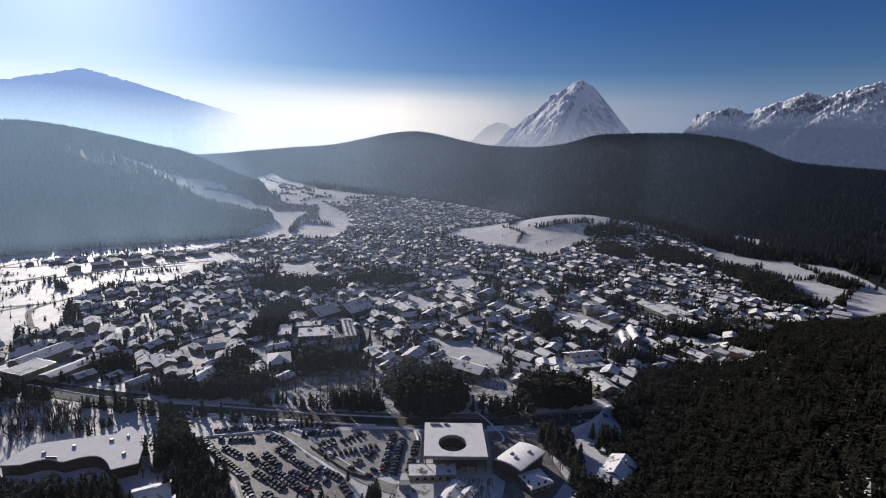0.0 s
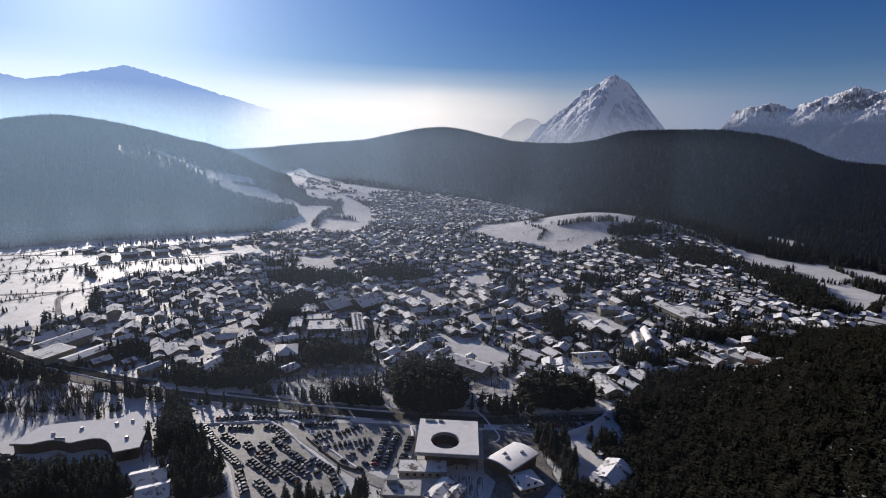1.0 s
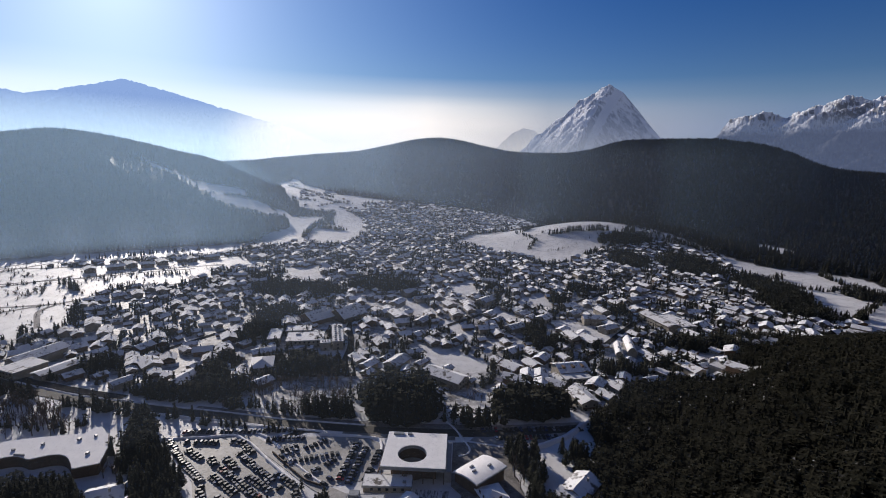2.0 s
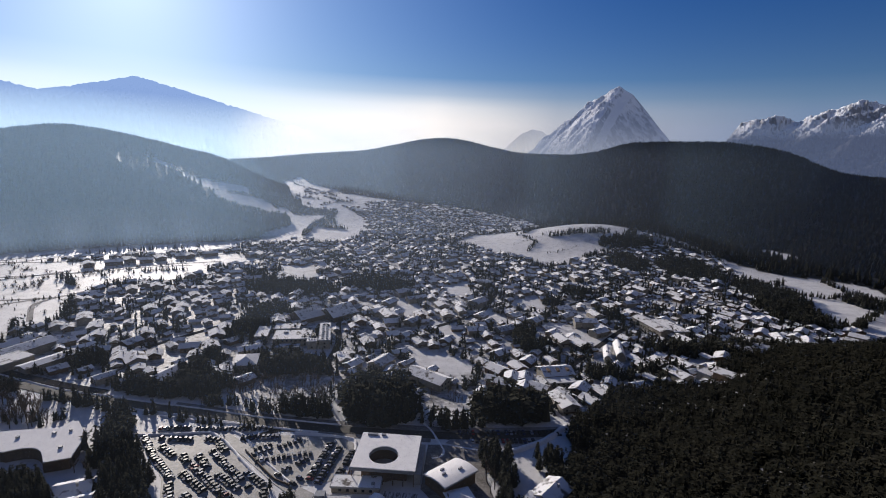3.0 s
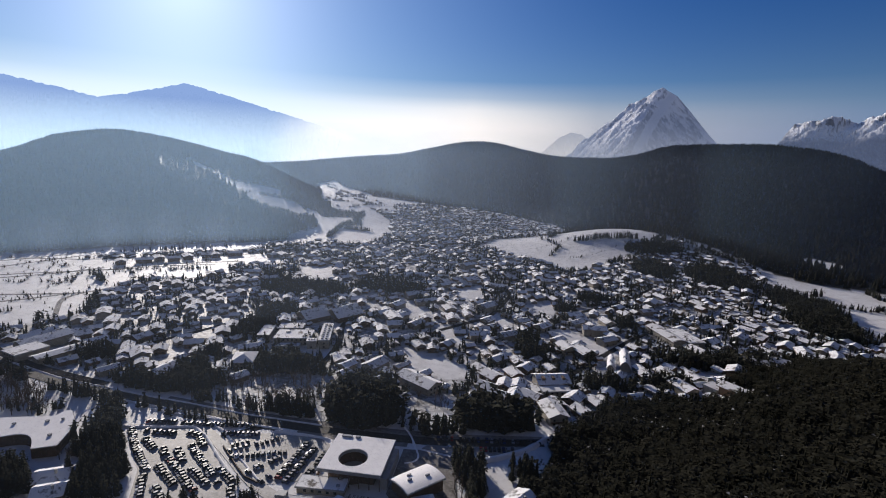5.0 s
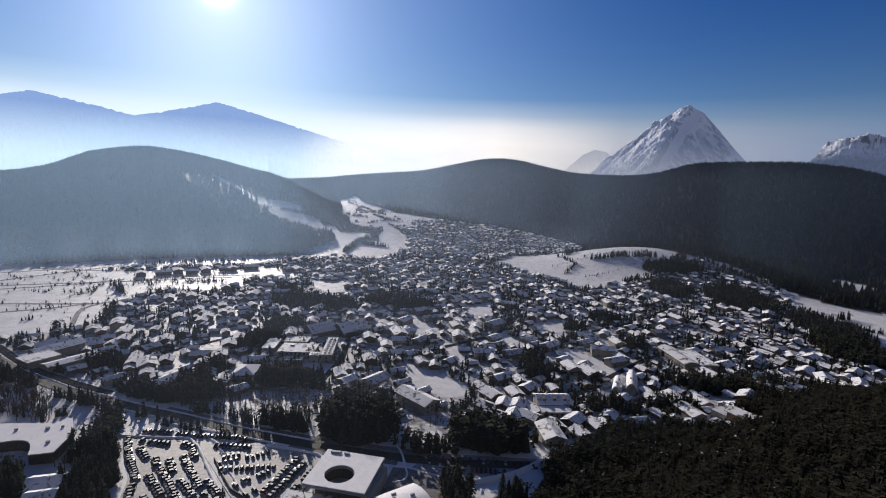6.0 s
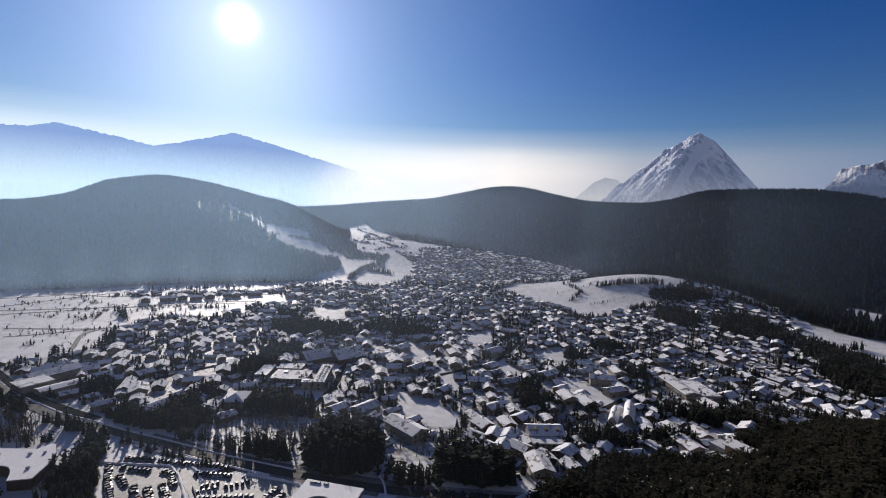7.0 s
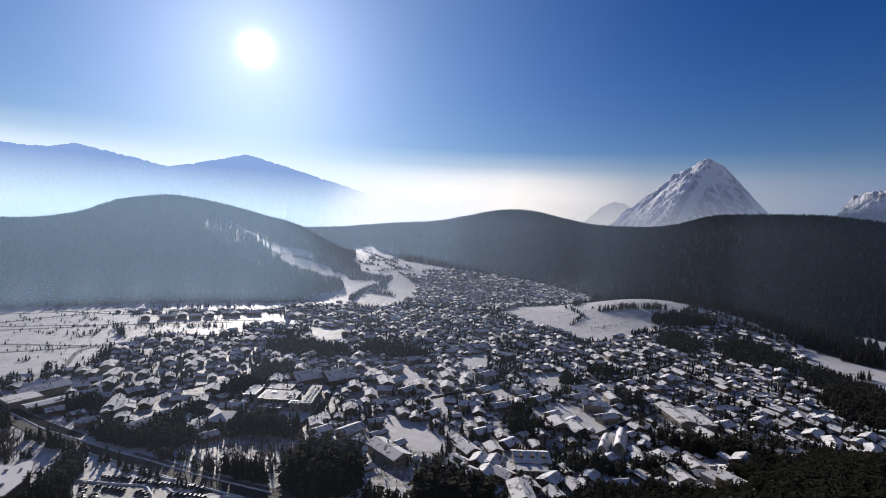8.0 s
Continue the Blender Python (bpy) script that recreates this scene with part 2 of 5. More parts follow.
def trampled_look(n, l, p):
    """Snow trodden and driven into long dark streaks."""
    tc, mp, t = n.new("ShaderNodeTexCoord"), n.new("ShaderNodeMapping"), n.new("ShaderNodeTexNoise")
    mp.inputs["Rotation"].default_value, mp.inputs["Scale"].default_value = (0, 0, radians(-32)), (1.3, 0.16, 1.0)
    l.new(tc.outputs["Object"], mp.inputs[0])
    l.new(mp.outputs[0], t.inputs["Vector"])
    t.inputs["Scale"].default_value, t.inputs["Detail"].default_value, t.inputs["Roughness"].default_value = 1.0, 4, 0.65
    fine = noise_node(n, l, 0.9, 4)
    streak = ramp(n, l, t.outputs["Fac"], [(0.42, (0.07, 0.065, 0.06)), (0.56, (0.78, 0.76, 0.74))])
    l.new(blend(n, l, 0.3, streak, ramp(n, l, fine, [(0.35, (0.1, 0.09, 0.08)), (0.65, (0.75, 0.73, 0.71))])), p.inputs["Base Color"])
    p.inputs["Roughness"].default_value = 0.75
    relief(n, l, p, t.outputs["Fac"], 0.6, 0.2)


TRAMPLED = material("trampled_streaked_snow", trampled_look)
HEDGE = material("bare_twigs", grainy((0.06, 0.045, 0.035), (0.16, 0.12, 0.09), 0.4, 0.95, 6, 0.2))
WATER = material("dark_pool_floor", grainy((0.2, 0.2, 0.2), (0.42, 0.42, 0.42), 0.3, 0.6))
GLASS = material("dark_window_glass", glass_look)


# ---- mesh helpers
def mesh_from(name, verts, faces, mats, mat_index=None, flat=True):
    """One mesh from arrays of corners and faces (all of one corner count)."""
    verts, faces = np.asarray(verts, np.float32), np.asarray(faces, np.int32)
    me = bpy.data.meshes.new(name)
    k = faces.shape[1]
    me.vertices.add(len(verts))
    me.vertices.foreach_set("co", verts.ravel())
    me.loops.add(faces.size)
    me.loops.foreach_set("vertex_index", faces.ravel())
    me.polygons.add(len(faces))
    me.polygons.foreach_set("loop_start", np.arange(0, faces.size, k, dtype=np.int32))
    me.polygons.foreach_set("use_smooth", np.full(len(faces), not flat))
    for m in mats:
        me.materials.append(m)
    if mat_index is not None:
        me.polygons.foreach_set("material_index", np.asarray(mat_index, np.int32))
    me.update(calc_edges=True)
    me.validate()
    return me


def mesh_of(name, bm, mats):
    me = bpy.data.meshes.new(name)
    bmesh.ops.recalc_face_normals(bm, faces=bm.faces)
    bm.to_mesh(me)
    bm.free()
    for m in mats if isinstance(mats, (list, tuple)) else [mats]:
        me.materials.append(m)
    return me


def part(name, bm, mats, parent, label="", where=None):
    ob = new(name, bm if isinstance(bm, bpy.types.Mesh) else mesh_of(name, bm, mats))
    ob.parent = parent
    if where is not None:
        ob.matrix_basis = where
    return tagged(ob, label)


def box(bm, x0, y0, z0, x1, y1, z1, m=None, mat=0):
    vs = [bm.verts.new((x, y, z)) for z in (z0, z1) for x, y in ((x0, y0), (x1, y0), (x1, y1), (x0, y1))]
    fs = [bm.faces.new([vs[i] for i in f]) for f in ((0, 3, 2, 1), (4, 5, 6, 7), (0, 1, 5, 4), (1, 2, 6, 5), (2, 3, 7, 6), (3, 0, 4, 7))]
    for f in fs:
        f.material_index = mat
    if m is not None:
        bmesh.ops.transform(bm, matrix=m, verts=vs)
    return vs


def prism(bm, outline, z0, z1, mat=0):
    """An upright prism over an outline in plan; z1 a number or a function of x, y."""
    top = z1 if callable(z1) else (lambda x, y: z1)
    a, b = [bm.verts.new((x, y, z0)) for x, y in outline], [bm.verts.new((x, y, top(x, y))) for x, y in outline]
    fs = [bm.faces.new(a[::-1]), bm.faces.new(b)]
    for i in range(len(a)):
        j = (i + 1) % len(a)
        fs.append(bm.faces.new((a[i], a[j], b[j], b[i])))
    for f in fs:
        f.material_index = mat
    return b


def inside(poly, x, y):
    """Whether points lie in a polygon of the plan."""
    x, y = np.asarray(x, float), np.asarray(y, float)
    hit = np.zeros(x.shape, bool)
    for (x0, y0), (x1, y1) in zip(poly, poly[1:] + poly[:1]):
        cross = (y0 > y) != (y1 > y)
        hit ^= cross & (x < (x1 - x0) * (y - y0) / (y1 - y0 + 1e-9) + x0)
    return hit


def near_line(line, x, y):
    """Distance of points from a polyline of the plan."""
    best = np.full(np.shape(x), 1e9)
    for (x0, y0), (x1, y1) in zip(line, line[1:]):
        k = np.clip(((x - x0) * (x1 - x0) + (y - y0) * (y1 - y0)) / ((x1 - x0) ** 2 + (y1 - y0) ** 2), 0, 1)
        best = np.minimum(best, np.hypot(x - x0 - k * (x1 - x0), y - y0 - k * (y1 - y0)))
    return best


# ---- lie of the land: height of the ground over the plan, in metres
OX, OY = 60.0, 8.0


def smooth(a, b, v):
    k = np.clip((v - a) / (b - a), 0.0, 1.0)
    return k * k * (3 - 2 * k)


def bump(x, y, cx, cy, sx, sy, h):
    return h * np.exp(-((x - cx) / sx) ** 2 - ((y - cy) / sy) ** 2)


def spline(knots, v):
    """Soft interpolation through a few knots (position, value)."""
    a, b = np.array(knots).T
    return (np.interp(v - 1.2, a, b) + 2 * np.interp(v, a, b) + np.interp(v + 1.2, a, b)) / 4


LEFT_CREST = [(-75, -2.3), (-56, -2.1), (-52.7, -1.95), (-50.8, -1.55), (-49.3, -1.15), (-48.3, -0.8), (-47.4, -0.2), (-46.4, 0.32), (-44.4, 0.62), (-42.4, 1.08),
              (-40, 0.95), (-38.9, 0.74), (-37.2, 0.52), (-35, -0.02), (-34.3, -0.18), (-32.3, -0.82), (-30, -1.5), (-28.5, -2.1), (-27, -3.1), (-25.4, -4.3), (-23.8, -5.6), (-22, -7.0), (-20.3, -8.0), (-18, -9)]
LEFT_RANGE = [(-75, 1750), (-42, 1900), (-34, 1800), (-27, 1500), (-22.5, 1200), (-20, 1030), (-18, 960)]
BACK_CREST = [(-60, -2.5), (-32, -1.6), (-28.6, -1.3), (-24.8, -1.05), (-18.4, -0.25), (-13.1, 0.25), (-9.8, 1.05), (-6.5, 1.82),
              (-3.9, 2.08), (-1.3, 1.8), (1.3, 1.2), (4.4, 0.66), (6.8, 0.6), (10.3, 0.65), (13, 1.0), (16.1, 2.05), (20.5, 2.2),
              (25, 2.3), (27, 2.1), (29, 1.85), (30.7, 1.5), (32.1, 0.95), (33.5, 0.2), (34.9, -0.35), (36.5, -0.5), (38.4, -0.6), (41.4, -0.8), (60, -1.5)]
BACK_FOOT = [(-60, 2100), (-30, 2000), (-22, 1650), (-15, 1480), (-5, 1450), (3, 1300), (9, 1120), (20, 1060), (27, 1150), (60, 1150)]


def ridge(theta, r, crest, reach, foot):
    top = 150 + reach * np.tan(np.radians(crest))
    rise = np.clip((r - foot) / (reach - foot), 0, None)
    up = np.where(rise < 1, smooth(-0.25, 1.0, rise) * 1.0 - smooth(-0.25, 1.0, 0 * rise), 1 - smooth(-0.25, 1.0, 0 * rise))
    up = up / (1 - smooth(-0.25, 1.0, 0.0))
    return np.maximum(top, 0) * up * np.where(rise > 1, np.exp(-((rise - 1) / 1.2) ** 2), 1.0)


def ground_parts(x, y):
    x, y = np.asarray(x, float), np.asarray(y, float)
    dx, dy = x - OX, y - OY
    r, theta = np.hypot(dx, dy), np.degrees(np.arctan2(dx, dy))
    base = 4.0 * (1 - smooth(255, 330, y)) - 3.0 * smooth(-230, -420, x)
    base = base + bump(x, y, 255, 950, 120, 100, 30) + bump(x, y, 400, 930, 120, 140, 22)
    base = base + 30 * smooth(820, 1450, r) * np.exp(-((theta + 20) / 9.0) ** 2) + 12 * smooth(1000, 1450, r)
    base = base * (1 - smooth(1700, 2500, r))
    # wooded slope close by
    plane = 21.6 + 0.516 * x - 0.39 * y
    other = 10 + 0.42 * (380 - y)
    low = -np.log(np.exp(-plane / 9.0) + np.exp(-other / 9.0) + math.exp(-125 / 9.0)) * 9.0
    near = 7.0 * np.log1p(np.exp(np.clip(low / 7.0, -30, 30))) * smooth(40, 75, x + 0.25 * (y - 60) * (y < 60) + 30)
    left = ridge(theta, r, spline(LEFT_CREST, theta), spline(LEFT_RANGE, theta), np.where(theta < -25, 880.0, 880 + (theta + 25) * 16))
    left = left * smooth(-17.5, -21, theta)
    back = ridge(theta, r, spline(BACK_CREST, theta), 2600.0 - 350 * smooth(8, 20, theta), spline(BACK_FOOT, theta))
    behind = smooth(95, 140, np.abs(theta)) * 160 * smooth(150, 1500, r)
    return base, near, left, back, behind, r, theta


def ground_z(x, y):
    base, near, left, back, behind, r, theta = ground_parts(x, y)
    return base + near + np.maximum(left, back) + behind
# ---- end of the lie of the land


# ---- the plan: fields, roads, woods
FIELD_WEST = [(-335, 345), (-302, 380), (-352, 455), (-350, 508), (-295, 522), (-283, 605), (-240, 650), (-338, 665), (-480, 585), (-640, 520), (-640, 330)]
BELT = [(-500, 600), (-338, 688), (-249, 728), (-183, 738)]
CLEARINGS = [
    [(-85, 360), (-57, 356), (-54, 338), (-69, 326), (-86, 344)],
    [(-221, 625), (-166, 629), (-130, 563), (-152, 552)],
    [(-48, 510), (-35, 517), (11, 459), (8, 446), (-22, 456)],
    [(11, 435), (20, 439), (44, 400), (42, 386), (24, 399)],
    [(45, 487), (67, 479), (94, 448), (91, 432), (68, 446)],
    [(84, 504), (124, 552), (127, 494), (115, 494)],
    [(113, 450), (134, 450), (170, 407), (164, 392), (133, 408)],
    [(-10, 360), (0, 376), (23, 366), (53, 343), (52, 331), (36, 322), (19, 330)],
    [(157, 683), (193, 603), (190, 586), (166, 617)],
    [(14, 570), (44, 593), (48, 534), (27, 525)],
]
SHADED_CLEARING = [(-104, 258), (-44, 257), (-36, 284), (-36, 300), (-66, 302), (-92, 292)]
SNOW_PATCH = [(20, 294), (52, 296), (50, 262), (27, 258)]
MEADOW = [(8, 857), (16, 878), (43, 960), (93, 940), (119, 905), (130, 958), (184, 930), (206, 955), (247, 990), (290, 975), (333, 930), (372, 925), (351, 893), (308, 880),
          (276, 850), (254, 825), (219, 788), (186, 751), (159, 711), (133, 751), (117, 778), (90, 800), (46, 849)]
FIELDS_EAST = [
    [(462, 728), (493, 715), (512, 688), (537, 670), (524, 625), (481, 602), (476, 625), (450, 640), (444, 683)],
    [(420, 580), (460, 600), (498, 598), (506, 560), (470, 533), (449, 509), (420, 488), (412, 515), (400, 528)],
    [(444, 500), (458, 456), (440, 400), (410, 420), (424, 470)],
    [(555, 706), (573, 697), (571, 656), (537, 622), (540, 661)],
    [(493, 549), (514, 519), (496, 497), (470, 507)],
    [(352, 872), (384, 884), (417, 879), (438, 822), (423, 794), (394, 826), (368, 836)],
]
PISTES = [
    [(-545, 1530), (-628, 1642), (-592, 1680), (-577, 1717), (-506, 1601), (-456, 1564), (-372, 1486), (-307, 1362), (-213, 1215), (-236, 1182), (-274, 1215), (-269, 1150), (-292, 1126), (-337, 1134),
     (-372, 1165), (-423, 1212), (-470, 1330)],
    [(-400, 1040), (-376, 1068), (-340, 1030), (-305, 1064), (-276, 1038), (-277, 991), (-281, 923), (-266, 858), (-266, 821), (-294, 769), (-324, 805), (-333, 856), (-326, 902), (-316, 935), (-330, 972), (-351, 1004)],
    [(-245, 840), (-262, 952), (-210, 941), (-162, 889), (-209, 805)],
]
HILL_PISTES = [[(-823, 1238), (-712, 1177), (-591, 1103), (-534, 1116), (-492, 1136), (-470, 1087), (-511, 1054), (-556, 1055), (-676, 1134), (-777, 1190)],
               [(-531, 1049), (-474, 1067), (-418, 1078), (-380, 1030), (-378, 1000), (-420, 1004), (-474, 1005), (-520, 1022)]]
PISTE_EDGE = [(-850, 1180), (-769, 1130), (-666, 1062), (-573, 1008), (-463, 968), (-385, 975), (-460, 1036), (-520, 1056), (-450, 1082), (-372, 1060), (-430, 1145), (-496, 1172), (-545, 1160), (-601, 1145), (-711, 1192)]
HILL_GAPS = [(-868, 1490, 34, 40), (-999, 2050, 26, 60), (-690, 1900, 16, 26), (-572, 1765, 18, 24)]
WEDGE = [(-412, 1165), (-366, 1150), (-314, 1130), (-270, 1130), (-262, 1060), (-240, 990), (-269, 985), (-288, 1070), (-338, 1040), (-383, 1080)]
TOWN = [(-420, 262), (-335, 345), (-302, 380), (-352, 455), (-350, 508), (-295, 522), (-283, 605), (-240, 650), (-330, 700), (-335, 800), (-170, 865),
        (-165, 960), (-205, 1090), (-270, 1180), (-240, 1300), (-182, 1400), (-142, 1435), (-36, 1390), (62, 1320), (150, 1225), (200, 1130), (205, 1020), (190, 1000), (43, 960), (16, 878), (46, 849), (93, 789), (138, 749),
        (153, 708), (222, 774), (300, 844), (360, 900), (440, 830), (430, 632), (430, 470), (420, 400), (260, 345), (100, 275), (-80, 262)]
TALL_GROVES = [(-1, 259, 24, 15), (-6, 280, 19, 9), (73, 267, 23, 11)]
THIN_GROVES = [(-130, 263, 36, 7), (-112, 278, 13, 11), (-40, 253, 14, 5), (-130, 216, 9, 18), (-106, 188, 7, 14), (-80, 329, 34, 9), (-150, 248, 18, 5), (89, 221, 8, 10)]
GROVES = [(150, 338, 20, 9), (190, 346, 16, 8), (-128, 290, 15, 12), (-136, 318, 9, 14), (-72, 311, 30, 5), (-150, 512, 48, 26), (-140, 405, 16, 46), (310, 850, 46, 26), (285, 745, 28, 46),
          (362, 712, 40, 62), (412, 605, 30, 62), (388, 525, 26, 50), (510, 585, 16, 26), (-215, 300, 16, 10), (255, 395, 60, 16),  
          (65, 212, 6, 12), (38, 251, 20, 5), (-172, 162, 40, 12), (-143, 169, 16, 9), (-128, 166, 12, 8), (-92, 171, 9, 6), (-283, 262, 22, 12), (-150, 266, 11, 7), (-122, 268, 16, 10), (-116, 276, 22, 6), (-205, 552, 20, 8), (72, 465, 11, 11), (95, 408, 12, 14), (136, 512, 12, 12), (-270, 236, 14, 8), (170, 560, 18, 12), (-60, 545, 40, 20), (100, 385, 16, 14), (185, 480, 14, 10)]
MAIN_ROAD = [(-330, 300), (-281, 282), (-252, 268), (-197, 254), (-166, 251), (-137, 247.5), (-100, 244), (-67, 240), (-20, 238), (50, 240), (100, 251)]
RAIL = [(-330, 312), (-267, 283), (-230, 271), (-189, 262), (-168, 259)]
ROADS_CLEAR = [(MAIN_ROAD, 11), (RAIL, 10)]
DRIVE = [(-84, 229), (-69, 220.5), (-56, 211), (-36, 194.5), (-25, 186), (-14, 183)]
FOOTPATHS = [[(-560, 455), (-474, 512), (-431, 537), (-395, 579), (-343, 611), (-295, 632)], [(-460, 410), (-402, 430), (-362, 445), (-357, 477), (-320, 510), (-280, 542), (-259, 582)], [(-600, 560), (-500, 583), (-400, 640), (-300, 690)],
             [(-567, 479), (-547, 542), (-516, 622)], [(-428, 387), (-400, 411), (-377, 440)], [(-439, 530), (-373, 583), (-320, 605)], [(-328, 375), (-372, 423), (-365, 452)],
             [(-660, 500), (-618, 513), (-567, 566), (-528, 643)], [(-560, 420), (-468, 505), (-441, 548)]]
TREE_ROWS = [([(-104, 256), (-84, 253), (-58, 251)], 34, 5, 9), ([(-96, 296), (-68, 306)], 26, 8, 12), ([(-110, 237), (-60, 233)], 26, 4, 8), ([(-88, 309), (-60, 314)], 75, 10, 15), ([(-55, 251.5), (-28, 250)], 26, 10, 15), ([(345, 930), (400, 860), (440, 780)], 90, 6, 12), ([(170, 800), (240, 850), (300, 900)], 18, 2, 5), ([(120, 860), (200, 930)], 14, 2, 5), ([(222, 774), (300, 844), (345, 930)], 90, 6, 12), ([(143, 941), (200, 1020), (280, 1110)], 80, 7, 13), ([(93, 789), (138, 749)], 20, 4, 8), ([(46, 849), (8, 857)], 20, 4, 7),
             ([(540, 700), (530, 640), (540, 560)], 60, 6, 11), ([(-494, 465), (-463, 457), (-464, 472)], 14, 2, 5), ([(-427, 431), (-400, 411)], 10, 2, 5), ([(-382, 375), (-372, 385)], 8, 3, 6), ([(-395, 525), (-353, 561), (-306, 581)], 26, 4, 8),
             ([(-429, 474), (-440, 500)], 8, 2, 5), ([(-540, 560), (-470, 600)], 16, 3, 6), ([(-600, 520), (-540, 500)], 12, 2, 5), ([(-470, 1290), (-400, 1260), (-345, 1240)], 40, 5, 9), ([(-330, 1180), (-300, 1250), (-260, 1260)], 50, 4, 8), ([(-420, 1400), (-350, 1420)], 30, 4, 8), ([(-590, 1660), (-520, 1590)], 20, 4, 8), ([(-344, 1287), (-297, 1248)], 40, 5, 9), ([(-440, 1330), (-390, 1370), (-330, 1330)], 45, 5, 9), ([(-560, 1600), (-480, 1520), (-420, 1440)], 60, 5, 9),
             ([(-277, 985), (-268, 905), (-262, 860)], 90, 7, 12), ([(-262, 955), (-205, 945)], 70, 6, 11), ([(-277, 985), (-276, 1035)], 30, 6, 10), ([(-330, 335), (-300, 372), (-350, 452)], 30, 8, 14), ([(-426, 517), (-384, 490)], 26, 7, 12), ([(-464, 505), (-385, 566), (-324, 577)], 26, 3, 6),
             ([(-397, 428), (-337, 450), (-306, 490)], 14, 3, 6), ([(-480, 592), (-340, 670)], 40, 5, 9), ([(-500, 640), (-380, 735)], 40, 5, 9),
             ([(129, 945), (150, 900), (158, 868), (142, 815)], 48, 5, 9), ([(188, 894), (240, 899), (292, 892)], 80, 8, 13), ([(285, 820), (345, 900)], 40, 9, 15),
             ([(-128, 222), (-118, 200), (-96, 172)], 20, 8, 13), ([(-136, 210), (-126, 199), (-112, 186), (-96, 171)], 18, 8, 13), ([(-140, 227), (-120, 206), (-102, 188)], 20, 7, 12), ([(-240, 218), (-200, 224), (-165, 221)], 22, 4, 9), ([(-143, 234), (-119, 210), (-101, 191), (-88, 177)], 70, 8, 13), ([(-200, 174), (-165, 179), (-138, 177)], 90, 5, 8), ([(-150, 243), (-105, 239)], 18, 6, 11), ([(-70, 258), (-30, 262)], 16, 8, 13),
             ([(-60, 205), (-34, 184)], 12, 4, 7), ([(-58, 168), (-30, 165), (-20, 172)], 34, 8, 14), ([(58, 224), (69, 205), (66, 182)], 30, 8, 13),
             ([(-200, 250), (-165, 243), (-140, 240)], 30, 6, 13), ([(-262, 257), (-215, 254), (-160, 246)], 60, 8, 15), ([(-180, 222), (-165, 232)], 6, 4, 8), 
             ([(430, 632), (480, 604), (520, 622)], 60, 5, 9), ([(395, 470), (425, 480), (450, 508), (500, 550)], 90, 6, 11), ([(455, 660), (470, 668)], 10, 8, 12)]
DARK_WOOD = [(106, 205), (103, 250), (112, 268), (128, 280), (142, 302), (172, 316), (190, 318), (235, 300), (200, 200)]
FOREST_EDGE = [(-16, 1500), (-9, 1445), (-4, 1375), (0, 1320), (4, 1225), (7, 1140), (9.5, 1060), (11.5, 1000), (14, 985), (17, 955), (19, 970), (22, 945), (25, 905), (28, 855), (31, 845), (34, 850), (37, 870), (39, 840), (41, 760), (43, 700), (60, 660), (100, 700)]


def wood_at(x, y):
    """How wooded the plan is, 0 to 1."""
    base, near, left, back, behind, r, theta = ground_parts(x, y)
    w = np.zeros(np.shape(x))
    edge = 0.5 + 6 * smooth(270, 340, y)
    w = np.maximum(w, smooth(edge, edge + 1.0, near) * (np.hypot(x - 215, y - 314) > 19) * (np.hypot(x - 268, y - 378) > 16) * (np.hypot(x - 84, y - 192) > 12))
    w = np.maximum(w, (left > 1.0) * 1.0)
    w = np.maximum(w, (r > spline(BACK_FOOT, theta) + 10) * 1.0)
    w = np.maximum(w, ((theta > -16) & (theta < 100) & (r > spline(FOREST_EDGE, theta))) * 1.0)
    w = np.maximum(w, ((np.abs(theta) > 75) & (r > 250)) * 1.0)
    for poly in HILL_PISTES:
        w = w * ~inside(poly, x, y)
    for cx, cy, sx, sy in HILL_GAPS:
        w = w * (np.hypot((x - cx) / sx, (y - cy) / sy) > 1)
    w = np.maximum(w, inside(WEDGE, x, y) * 1.0)
    w = np.maximum(w, inside(DARK_WOOD, x, y) * 1.0 * (np.hypot(x - 215, y - 314) > 19))
    for poly in (MEADOW, *FIELDS_EAST, *PISTES):
        w = w * ~inside(poly, x, y)
    w = w * (np.hypot((x - 598) / 32, (y - 905) / 46) > 1)
    return w

